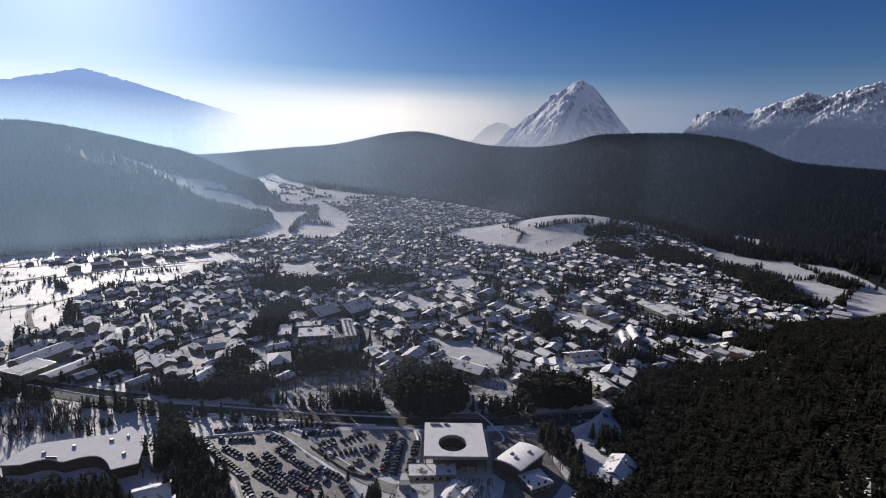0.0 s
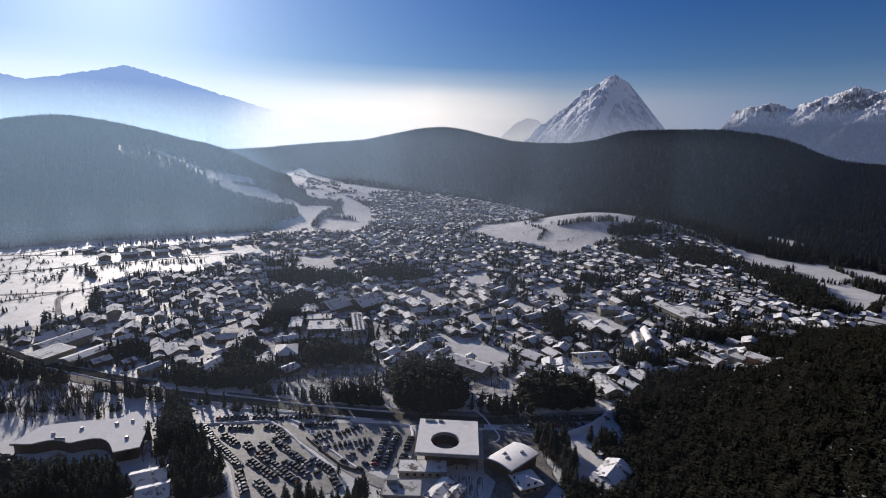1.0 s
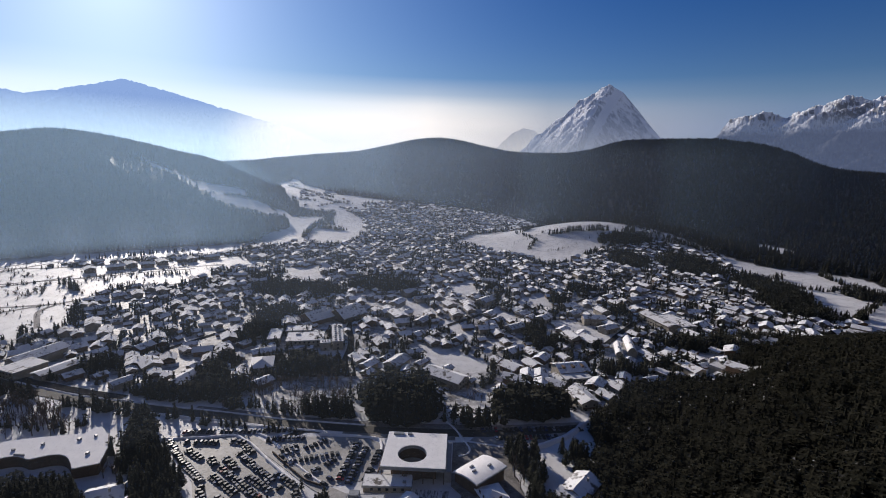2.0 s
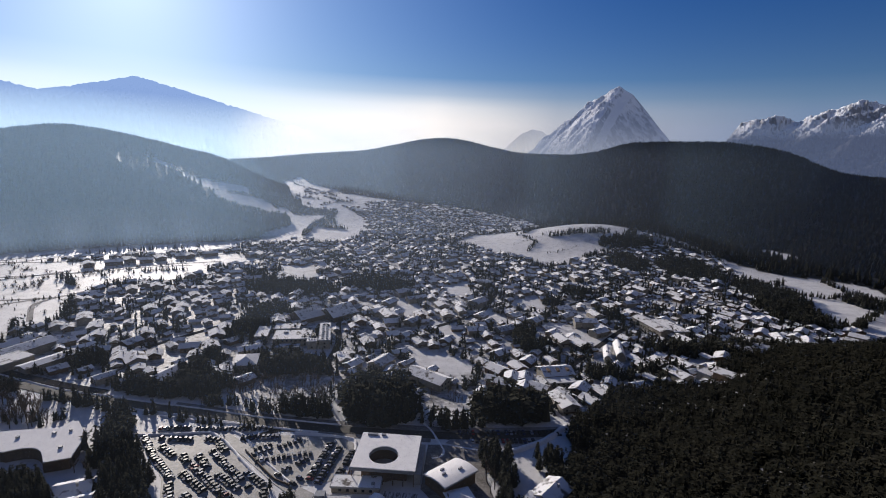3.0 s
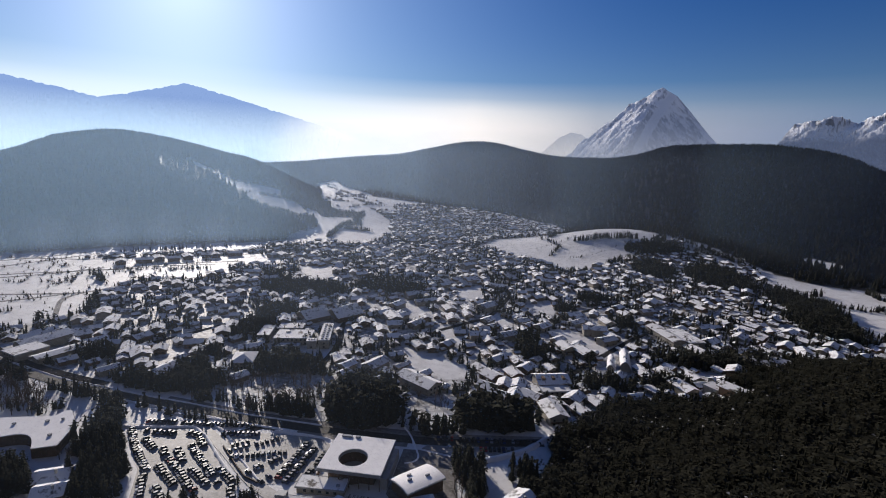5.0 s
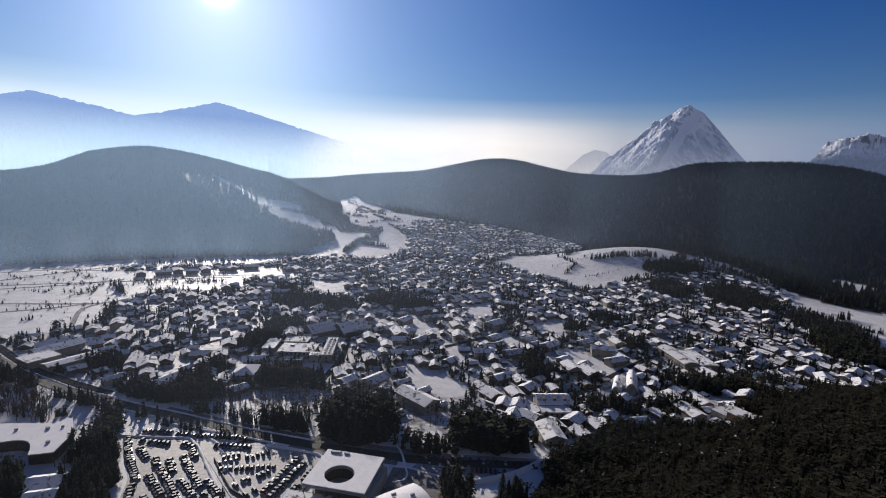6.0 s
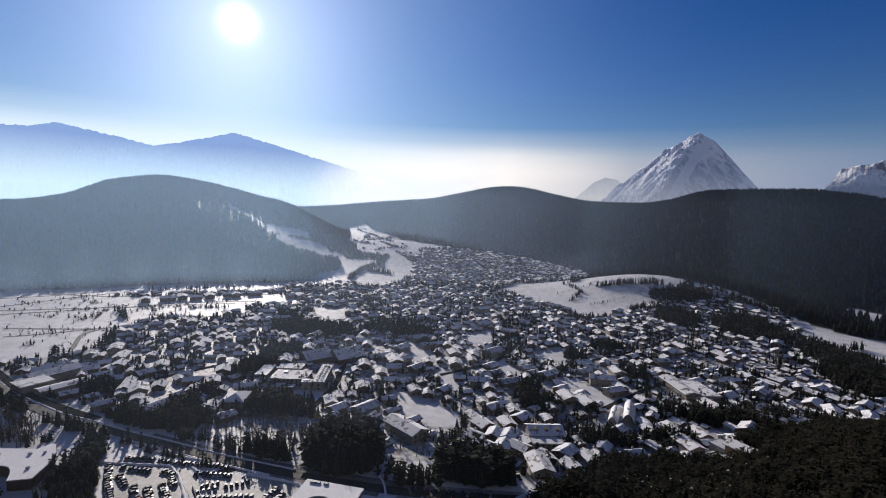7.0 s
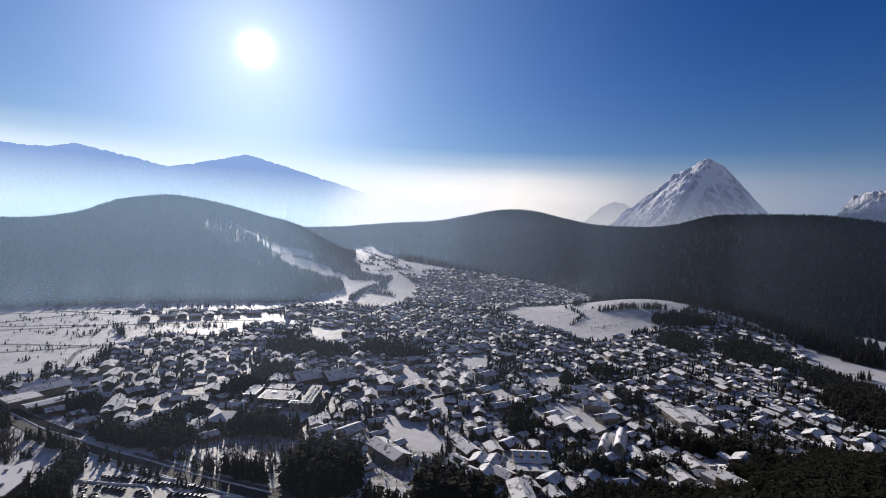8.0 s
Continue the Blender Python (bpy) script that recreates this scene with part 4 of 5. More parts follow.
KINDS = [("house", 9, 11, 4.2, 22, PLASTER, "plastered alpine house under a snow-laden gable roof"),
         ("house", 10, 13, 4.6, 21, WOOD, "dark timber alpine chalet under a snow-laden roof"),
         ("house", 11, 14.5, 5.2, 20, PLASTER, "wide plastered house with a low snowy roof"),
         ("house", 8, 10, 3.6, 24, WOOD, "small dark timber house with a snowy roof"),
         ("guest_house", 12, 20, 6.6, 20, PLASTER, "long plastered guest house with a snow-covered roof"),
         ("hotel", 14, 25, 8.6, 19, PLASTER, "large hotel under a broad snow-covered gable roof")]
PLACED = []


CELLS, SORTED = {}, [0]


def free(x, y, r):
    """Whether a disc of the plan is clear of all that was placed; discs are kept in cells of 30 m."""
    while SORTED[0] < len(PLACED):
        a, b, c = PLACED[SORTED[0]]
        CELLS.setdefault((int(a // 30), int(b // 30)), []).append((a, b, c))
        SORTED[0] += 1
    i, j = int(x // 30), int(y // 30)
    return all((x - a) ** 2 + (y - b) ** 2 > (r + c) ** 2 for u in (-1, 0, 1) for v in (-1, 0, 1) for a, b, c in CELLS.get((i + u, j + v), ()))


def claim(x, y, w, d):
    """Keeps a rectangle's room free from houses and trees, as a few discs along its length."""
    PLACED.append((x, y, (w + d) / 4))


def lay_of(x, y, rng):
    """Which way roofs run: alike within a quarter of the town, a quarter turn off here and there."""
    return 32 + 24 * math.sin(x * 0.006 + 1.3) * math.cos(y * 0.005) + rng.choice((0, 0, 0, -58, -58, 90)) + rng.gauss(0, 9)


def settle():
    """Where the town's plain houses stand: (kind, x, y, turn, size), nearest first."""
    rng = random.Random(11)
    spots = [(i * 10.5 + rng.uniform(-5.5, 5.5), 262 + j * 10.5 + rng.uniform(-5.5, 5.5)) for i in range(-54, 48) for j in range(0, 120)]
    xs, ys = np.array(spots).T
    belt = near_line(BELT, xs, ys) < 13
    ok = (inside(TOWN, xs, ys) | belt) & (wood_at(xs, ys) < 0.2)
    for poly in (FIELD_WEST, *PISTES, *FIELDS_EAST, MEADOW, SHADED_CLEARING, SNOW_PATCH, *CLEARINGS):
        ok &= ~inside(poly, xs, ys)
    for cx, cy, sx, sy in GROVES + TALL_GROVES + THIN_GROVES:
        ok &= np.hypot((xs - cx) / sx, (ys - cy) / sy) > 0.95
    for line, gap in ROADS_CLEAR:
        ok &= near_line(line, xs, ys) > gap
    for way in STREETS:
        ok &= near_line(way, xs, ys) > 9
    ok &= ys > 272
    out = []
    for x, y in sorted(np.column_stack([xs, ys])[ok].tolist(), key=lambda q: math.hypot(q[0] - OX, q[1] - OY)):
        far = float(smooth(360, 640, math.hypot(x - OX, y - OY)))
        if rng.random() < 0.25 - 0.1 * far:
            continue
        k = rng.choices(range(6), (6, 5, 5, 5, 3, 0.9))[0]
        s = rng.choice((rng.uniform(0.5, 0.75), rng.uniform(0.7, 1.0), rng.uniform(0.8, 1.15))) * (0.9 - 0.12 * far)
        r = (KINDS[k][1] + KINDS[k][2]) / 4 * s
        if free(x, y, r + 0.3):
            PLACED.append((x, y, r))
            out.append((k, x, y, lay_of(x, y, rng), s))
    # a few houses among the upper pistes
    for _ in range(260):
        x, y = rng.uniform(-480, -210), rng.uniform(1130, 1560)
        if inside(PISTES[0], np.array([x]), np.array([y]))[0] and rng.random() < 0.3 and free(x, y, 7):
            PLACED.append((x, y, 5.0))
            out.append((rng.choice((0, 1, 3)), x, y, lay_of(x, y, rng), rng.uniform(0.55, 0.8)))
    # sheds and garages in the gaps
    for _ in range(5200):
        x, y = rng.uniform(-420, 440), rng.uniform(370, 1400)
        xa, ya = np.array([x]), np.array([y])
        if inside(TOWN, xa, ya)[0] and free(x, y, 3.4) and not any(inside(c, xa, ya)[0] for c in (FIELD_WEST, *PISTES, *FIELDS_EAST, MEADOW, *CLEARINGS)):
            PLACED.append((x, y, 3.0))
            out.append((rng.choice((0, 1, 3)), x, y, lay_of(x, y, rng), rng.uniform(0.3, 0.5)))
    return out


def build_town():
    spots = settle()
    protos = [tagged(gable_house(*q[:6]), q[6], "house", "houses of the town") for q in KINDS]
    for k, x, y, turn, s in spots[:290]:
        copy_thing(protos[k], pose(x, y, float(ground_z(x, y)), 0, 0, turn) @ Matrix.Scale(s, 4))
    for ob in protos:
        for o in (*ob.children_recursive, ob):
            bpy.data.objects.remove(o)
    shapes = [gable_geometry(*q[1:5]) for q in KINDS]
    vs, fs, ms, off = [], [], [], 0
    for k, x, y, turn, s in spots[290:]:
        v, f, m = shapes[k]
        c, sn = math.cos(radians(turn)), math.sin(radians(turn))
        v = v * s
        vs.append(np.column_stack([v[:, 0] * c - v[:, 1] * sn + x, v[:, 0] * sn + v[:, 1] * c + y, v[:, 2] + float(ground_z(x, y))]))
        fs.append(np.array(f) + off)
        ms.append(m + (3 if k in (1, 3) else 0) * (m == 0))
        off += len(v)
    # two triangles for each face keep the gables clean
    f = np.concatenate(fs)
    m = np.concatenate(ms)
    tri = np.concatenate([f[:, [0, 1, 2]], f[:, [0, 2, 3]]])
    m2 = np.concatenate([m, m])
    ok = (tri[:, 0] != tri[:, 1]) & (tri[:, 1] != tri[:, 2]) & (tri[:, 0] != tri[:, 2])
    me = mesh_from("far_houses", np.concatenate(vs), tri[ok], [PLASTER_FAR, WOOD, ROOF_SNOW, WOOD], m2[ok])
    tagged(new("far_houses", me), "hundreds of far snow-roofed alpine houses of the town", "houses", kind="stuff")


# ---- halls, hotels and other large buildings
def windows_along(root, w, d, h, storeys, step=3.4, sides="fblr", z0=1.0):
    for s in sides:
        n = max(1, int(((w if s in "fb" else d) - 1.5) / step))
        for fl in range(storeys):
            for i in range(n):
                u = (i - (n - 1) / 2) * step
                where = {"f": pose(u, -d / 2, 0), "b": pose(u, d / 2, 0, 0, 0, 180), "l": pose(-w / 2, u, 0, 0, 0, -90), "r": pose(w / 2, u, 0, 0, 0, 90)}[s]
                part("window", WINDOW, None, root, where=Matrix.Translation((0, 0, z0 + 2.9 * fl)) @ where)


def flat_building(name, label, category, x, y, w, d, turn, h, storeys=2, sides="fl", boxes=(), wall=PLASTER, z=None):
    """A flat-roofed building: wall, roof slab with a raised rim, snow lying inside it, roof boxes."""
    root = tagged(new(name), label, category)
    bm = bmesh.new()
    box(bm, -w / 2, -d / 2, -2, w / 2, d / 2, h)
    part("wall", bm, wall, root)
    bm = bmesh.new()
    box(bm, -w / 2 - 0.6, -d / 2 - 0.6, h, w / 2 + 0.6, d / 2 + 0.6, h + 0.4)
    for x0, y0, x1, y1 in ((-w / 2 - 0.6, -d / 2 - 0.6, w / 2 + 0.6, -d / 2 - 0.3), (-w / 2 - 0.6, d / 2 + 0.3, w / 2 + 0.6, d / 2 + 0.6),
                           (-w / 2 - 0.6, -d / 2 - 0.3, -w / 2 - 0.3, d / 2 + 0.3), (w / 2 + 0.3, -d / 2 - 0.3, w / 2 + 0.6, d / 2 + 0.3)):
        box(bm, x0, y0, h + 0.4, x1, y1, h + 0.9)
    slab_roof = part("roof", bm, METAL, root)
    bm = bmesh.new()
    box(bm, -w / 2 - 0.29, -d / 2 - 0.29, h + 0.4, w / 2 + 0.29, d / 2 + 0.29, h + 0.82)
    part("snow_cover", bm, ROOF_SNOW, slab_roof)
    for bx, by, bw, bd, bh in boxes:
        bm = bmesh.new()
        box(bm, bx - bw / 2, by - bd / 2, h + 0.8, bx + bw / 2, by + bd / 2, h + 0.8 + bh)
        part("roof_box", bm, METAL, root)
    windows_along(root, w, d, h, storeys, sides=sides)
    root.matrix_basis = pose(x, y, float(ground_z(x, y)) if z is None else z, 0, 0, turn)
    claim(x, y, w, d)
    return root


def long_house(name, label, category, x, y, w, d, turn, h, pitch, storeys=2, sides="fl", wall=PLASTER, dormers=0, z=None):
    """A large gabled building; the ridge runs along its depth d."""
    root = gable_house(name, w, d, h, pitch, wall, detail=False)
    tagged(root, label, category)
    windows_along(root, w, d, h, storeys, sides=sides)
    rise = w / 2 * math.tan(radians(pitch))
    for i in range(dormers):
        bm = bmesh.new()
        u = (i - (dormers - 1) / 2) * d / max(1, dormers)
        box(bm, -w * 0.36, u - 1.0, h + rise * 0.2, -w * 0.08, u + 1.0, h + rise * 0.55 + 1.2)
        part("dormer", bm, WOOD, root)
    root.matrix_basis = pose(x, y, float(ground_z(x, y)) if z is None else z, 0, 0, turn)
    claim(x, y, w, d)
    return root


def hip_building(name, label, category, x, y, w, d, turn, h, rise):
    root = tagged(new(name), label, category)
    bm = bmesh.new()
    box(bm, -w / 2, -d / 2, -2, w / 2, d / 2, h)
    part("wall", bm, PLASTER, root)
    for pn, mat, a, b, o in (("roof", WOOD, 0.0, 0.3, 1.2), ("snow_cover", SNOW, 0.3, 0.75, 1.0)):
        bm = bmesh.new()
        low, top = [], []
        for z, ring in ((a, low), (b, top)):
            q = o if z == a else o - 0.1
            ring += [bm.verts.new((sx * (w / 2 + q), sy * (d / 2 + q), h + z)) for sx, sy in ((-1, -1), (1, -1), (1, 1), (-1, 1))]
            ring += [bm.verts.new((0, sy * max(0.2, (d - w) / 2 * 0.9), h + z + rise)) for sy in (-1, 1)]
        for r in (low, top):
            bm.faces.new((r[0], r[1], r[4])), bm.faces.new((r[1], r[2], r[5], r[4])), bm.faces.new((r[2], r[3], r[5])), bm.faces.new((r[3], r[0], r[4], r[5]))
        for i in range(4):
            bm.faces.new((low[i], low[(i + 1) % 4], top[(i + 1) % 4], top[i]))
        under = part(pn, bm, mat, root if pn == "roof" else under)
    windows_along(root, w, d, h, 2, sides="fl")
    root.matrix_basis = pose(x, y, float(ground_z(x, y)), 0, 0, turn)
    claim(x, y, w, d)
    return root


def arched_hall(name, label, x, y, w, d, turn, h, sag, mono, wall):
    """A hall with a curved roof over its width; mono lifts one long side."""
    root = tagged(new(name), label, "hall")
    n = 12

    def top(u):
        k = u / w
        return h + sag * (1 - (2 * k) ** 2) + mono * k

    bm = bmesh.new()
    us = [-w / 2 + w * i / n for i in range(n + 1)]
    a = [bm.verts.new((u, -d / 2, top(u))) for u in us] + [bm.verts.new((w / 2, -d / 2, -2)), bm.verts.new((-w / 2, -d / 2, -2))]
    b = [bm.verts.new((v.co.x, d / 2, v.co.z)) for v in a]
    bm.faces.new(a), bm.faces.new(b[::-1])
    for i in range(len(a)):
        j = (i + 1) % len(a)
        bm.faces.new((a[i], b[i], b[j], a[j]))
    part("wall", bm, wall, root)
    for pn, mat, z0, z1, o in (("roof", METAL, 0.02, 0.35, 1.0), ("snow_cover", SNOW, 0.35, 0.8, 0.8)):
        bm = bmesh.new()
        us2 = [-w / 2 - o + (w + 2 * o) * i / n for i in range(n + 1)]
        rows = [[bm.verts.new((u, yy, top(u) + z)) for u in us2] for yy, z in ((-d / 2 - o, z0), (d / 2 + o, z0), (-d / 2 - o, z1), (d / 2 + o, z1))]
        for i in range(n):
            bm.faces.new((rows[0][i], rows[0][i + 1], rows[1][i + 1], rows[1][i])), bm.faces.new((rows[2][i], rows[2][i + 1], rows[3][i + 1], rows[3][i]))
            bm.faces.new((rows[0][i], rows[0][i + 1], rows[2][i + 1], rows[2][i])), bm.faces.new((rows[1][i], rows[1][i + 1], rows[3][i + 1], rows[3][i]))
        for i in (0, n):
            bm.faces.new((rows[0][i], rows[1][i], rows[3][i], rows[2][i]))
        under = part(pn, bm, mat, root if pn == "roof" else under)
    for u, v in ((-w * 0.2, -d * 0.15), (w * 0.18, d * 0.2), (w * 0.05, -d * 0.25)):
        bm = bmesh.new()
        box(bm, u - 0.4, v - 1.0, top(u) + 0.5, u + 0.4, v + 1.0, top(u) + 1.5)
        part("roof_vent", bm, METAL, root)
    root.matrix_basis = pose(x, y, float(ground_z(x, y)), 0, 0, turn)
    claim(x, y, w, d)
    return root


def ring_building():
    """The cable-car station: a square flat roof with a round opening over an inner court."""
    x0, y0, x1, y1, h, cx, cy, r, n = -15.0, -14.4, 15.0, 14.4, 8.0, -1.2, -3.6, 6.6, 40
    root = tagged(new("station_building"), "square flat-roofed station building with a round roof opening, snow on top", "building")

    def plate(z0, z1, grow, rr, name, mat, under=root):
        bm = bmesh.new()
        corners = []
        for i in range(n):
            a = 2 * math.pi * i / n
            c, s = math.cos(a), math.sin(a)
            k = min((x1 + grow - cx) / c if c > 1e-9 else 1e9, (x0 - grow - cx) / c if c < -1e-9 else 1e9, (y1 + grow - cy) / s if s > 1e-9 else 1e9,
                    (y0 - grow - cy) / s if s < -1e-9 else 1e9)
            corners.append((cx + k * c, cy + k * s))
        for px, py in ((x0 - grow, y0 - grow), (x1 + grow, y0 - grow), (x1 + grow, y1 + grow), (x0 - grow, y1 + grow)):
            a = math.atan2(py - cy, px - cx) % (2 * math.pi)
            i = round(a / (2 * math.pi) * n) % n
            corners[i] = (px, py)
        inner = [(cx + rr * math.cos(2 * math.pi * i / n), cy + rr * math.sin(2 * math.pi * i / n)) for i in range(n)]
        rows = [[bm.verts.new((*p, z)) for p in ring] for ring in (corners, inner) for z in (z0, z1)]
        for i in range(n):
            j = (i + 1) % n
            bm.faces.new((rows[1][i], rows[1][j], rows[3][j], rows[3][i])), bm.faces.new((rows[0][i], rows[2][i], rows[2][j], rows[0][j]))
            bm.faces.new((rows[0][i], rows[0][j], rows[1][j], rows[1][i])), bm.faces.new((rows[2][i], rows[3][i], rows[3][j], rows[2][j]))
        return part(name, bm, mat, under)

    plate(-2, h - 1.3, -4.5, r + 1.6, "wall", WOOD)
    top_plate = plate(h - 1.3, h, 0.0, r, "roof", METAL)
    plate(h, h + 0.35, -0.25, r + 0.25, "snow_cover", SNOW, top_plate)
    for i in range(7):
        for yy in (y0 + 0.8, y1 - 0.8):
            bm = bmesh.new()
            bmesh.ops.create_cone(bm, cap_ends=True, segments=10, radius1=0.22, radius2=0.22, depth=h, matrix=pose(x0 + 0.9 + (x1 - x0 - 1.8) * i / 6, yy, h / 2 - 1.0))
            part("column", bm, WOOD, root)
    bm = bmesh.new()
    bmesh.ops.create_circle(bm, cap_ends=True, segments=n, radius=r + 0.9, matrix=pose(cx, cy, 1.2))
    bmesh.ops.solidify(bm, geom=bm.faces[:], thickness=0.4)
    part("court_floor", bm, WATER, root)
    for bx, by, bw, bd in ((-9.5, 12.2, 5, 1.6), (-4.0, 12.4, 2.2, 1.4)):
        bm = bmesh.new()
        box(bm, bx - bw / 2, by - bd / 2, h + 0.3, bx + bw / 2, by + bd / 2, h + 1.1)
        part("roof_box", bm, METAL, root)
    bm = bmesh.new()
    box(bm, 14.2, -12, -2, 17.2, 11.5, 5.4)
    part("side_wing", bm, CONCRETE, root)
    root.matrix_basis = pose(11.4, 210.4, 4.0, 0, 0, 0.5)
    claim(11.4, 210.4, 30, 29)
    return root


def pool_hall():
    """The indoor pool: one wide snowy roof whose front edge swings back in two arcs over dark glass."""
    root = tagged(new("indoor_pool_hall"), "wide pool hall under one snow-covered roof with a scalloped front edge", "hall")

    def arc(x0, y0, x1, y1, deep, n=8):
        return [(x0 + (x1 - x0) * i / n, y0 + (y1 - y0) * i / n + deep * math.sin(math.pi * i / n)) for i in range(n + 1)]

    front = [(-190, 187.5), (-182, 188.0)] + arc(-180, 188.3, -165, 190.5, 2.6) + arc(-163, 190.5, -139, 185.5, 6.5, 12) + [(-129.5, 190)]
    back = [(-134, 201), (-141, 211), (-149, 217.5), (-152, 217), (-153.5, 211), (-161, 209.5), (-175, 206), (-187, 202)]
    rim = front + back
    tilt = lambda x, y: 9.2 + 0.012 * (x + 160) + 0.04 * (y - 200)
    mid = Vector((-160, 200))

    def grown(k):
        return [tuple(mid + (Vector(q) - mid) * k) for q in rim]

    for pn, mat, k, low, high in (("wall", WOOD, 0.95, -7.0, 0.0), ("roof", WOOD, 1.0, 0.03, 0.6), ("snow_cover", SNOW, 0.99, 0.6, 1.0)):
        bm = bmesh.new()
        ring = grown(k)
        a = [bm.verts.new((x, y, tilt(x, y) + low)) for x, y in ring]
        b = [bm.verts.new((x, y, tilt(x, y) + high)) for x, y in ring]
        for i in range(len(a)):
            j = (i + 1) % len(a)
            bm.faces.new((a[i], a[j], b[j], b[i]))
        bmesh.ops.triangle_fill(bm, use_beauty=True, edges=[e for e in bm.edges if all(v in b for v in e.verts)])
        bmesh.ops.triangle_fill(bm, use_beauty=True, edges=[e for e in bm.edges if all(v in a for v in e.verts)])
        under = part(pn, bm, mat, under if pn == "snow_cover" else root)
    for x, y, w, d in ((-176, 196, 1.4, 1.0), (-166, 201, 1.2, 1.2), (-152, 206, 1.6, 1.2), (-140, 196, 1.2, 1.4), (-146, 209, 1.0, 1.0), (-170, 192.6, 5.0, 0.5)):
        bm = bmesh.new()
        box(bm, x - w / 2, y - d / 2, tilt(x, y) + 0.5, x + w / 2, y + d / 2, tilt(x, y) + 1.9)
        part("roof_vent", bm, METAL, root)
    for x, y, r in ((-180, 196, 9), (-166, 198, 9), (-150, 202, 9), (-139, 197, 8), (-149, 212, 5)):
        PLACED.append((x, y, r))


ring_building()
flat_building("annex", "low flat-roofed annex with snow beside the station", "building", 0.8, 193.2, 21, 7.5, 3, 2.7, 1, "f", [(7.5, -1.5, 1.6, 1.2, 0.7)])
flat_building("ticket_building", "pale flat-roofed ticket building with deep snow", "building", -6.5, 176, 15, 9, 3, 4.4, 1, "fl", [(-4.5, 3.0, 4.2, 3.4, 2.2)])
long_house("ramp_canopy", "narrow sloping canopy with a snowy roof", "canopy", 9.5, 180, 4.2, 12, -28, 2.6, 14, 0, "")
long_house("ramp_canopy", "short sloping canopy with a snowy roof", "canopy", 15.5, 178.5, 3.4, 9, -28, 2.4, 14, 0, "")
arched_hall("sports_hall", "hall with a curved snow-covered roof and dark glazed front", 42, 201, 13.5, 18.5, -45, 5.6, 0.9, 1.6, WOOD)
hip_building("kiosk", "small low building under a pointed snowy roof", "building", 47, 188, 10, 9, 25, 3.0, 1.6)
long_house("chalet", "white snow-roofed chalet at the edge of the wood", "house", 86, 193, 10, 15, -38, 5.0, 22, 1, "fl")
long_house("chalet", "snow-roofed chalet wing at the edge of the wood", "house", 80.5, 187, 8, 9, 48, 4.0, 24, 1, "fl")
pool_hall()
long_house("house", "small house with a steep snowy roof by the firs", "house", -115, 174, 9, 12, -62, 4.2, 22, 1, "fl")
long_house("house", "small house with a snowy roof beside its neighbour", "house", -107.5, 165.5, 9, 10, -60, 4.0, 22, 1, "fl")
hip_building("villa", "villa under a snow-covered hipped roof among firs", "house", -107, 313, 14, 18, 18, 5.0, 3.2)
flat_building("school_wing", "flat-roofed school wing covered with snow", "school", -93.5, 365, 28, 19, 13, 5.5, 2, "f", [(-6, 4, 3, 3, 1)])
flat_building("school_wing", "long narrow flat-roofed school wing with rows of roof lights", "school", -70, 374, 8, 40, 16, 6.6, 2, "fr", [(-1.6 + 3.2 * (i % 2), -17 + 4.6 * (i // 2), 1.6, 1.5, 0.8) for i in range(16)])
flat_building("school_wing", "small flat-roofed school wing with snow", "school", -120, 369.5, 9, 23, 14, 5.0, 2, "f")
flat_building("school_wing", "low flat-roofed rear school wing with snow", "school", -106, 386, 20, 12, 13, 4.4, 1, "f")
flat_building("school_porch", "low flat-roofed porch in front of the school", "school", -92, 349, 18, 6, 12, 2.6, 1, "f")
flat_building("school_porch", "short flat-roofed link beside the school court", "school", -74.5, 355, 7, 6, 16, 6.0, 1, "f", [(-2 + 2 * i, 0, 1.0, 2.4, 0.7) for i in range(3)])
long_house("sports_barn", "broad hall with a dark front and snowy shallow roof", "hall", -101, 420, 20, 24, -38, 5.0, 27, 1, "f", WOOD)
long_house("sports_barn", "tall broad hall with a dark front and snowy roof", "hall", -75, 431, 21, 26, -38, 5.5, 29, 1, "f", WOOD)
flat_building("factory", "flat-roofed commercial building under snow", "building", -256, 286, 17, 20, -17, 5.5, 2, "f")
long_house("warehouse", "long low warehouse with a snow-covered roof", "building", -232, 291, 9, 32, -19, 5.5, 12, 1, "l")
long_house("warehouse", "long building whose shaded roof carries thin snow", "building", -267, 309, 14, 32, -15, 6.5, 18, 2, "l")
long_house("apartment_house", "long apartment house with a deep snow roof and shaded front", "house", 22, 305, 12, 28, 57, 6.5, 20, 2, "fr")
long_house("grand_hotel", "hotel with a two-tier snow-covered roof and dormers", "hotel", 109, 327, 15, 21, 106, 7.0, 20, 3, "fr", PLASTER, 3)
flat_building("hotel_wing", "lower hotel wing with a flat snowy roof", "hotel", 111, 314, 19, 8, 16, 5.0, 2, "f")
arched_hall("barrel_hall", "narrow hall under a high curved snow-covered roof", 169, 381, 6.5, 28, -10, 4.2, 3.0, -1.6, PLASTER)
arched_hall("barrel_hall", "smaller narrow hall under a curved snowy roof", 157.5, 373, 5, 22, -12, 3.6, 2.2, -1.4, PLASTER)
long_house("shopping_hall", "very long hall with a narrow snow-covered roof", "hall", 218, 449, 12, 42, 17, 6.0, 14, 1, "l")
flat_building("shopping_hall", "flat-roofed hall covered with snow", "hall", 233, 446, 15, 34, 17, 5.5, 1, "l")
long_house("barn", "farm barn with two snowy roof strips", "barn", 221, 318, 9, 15, 40, 4.0, 18, 1, "f", WOOD)
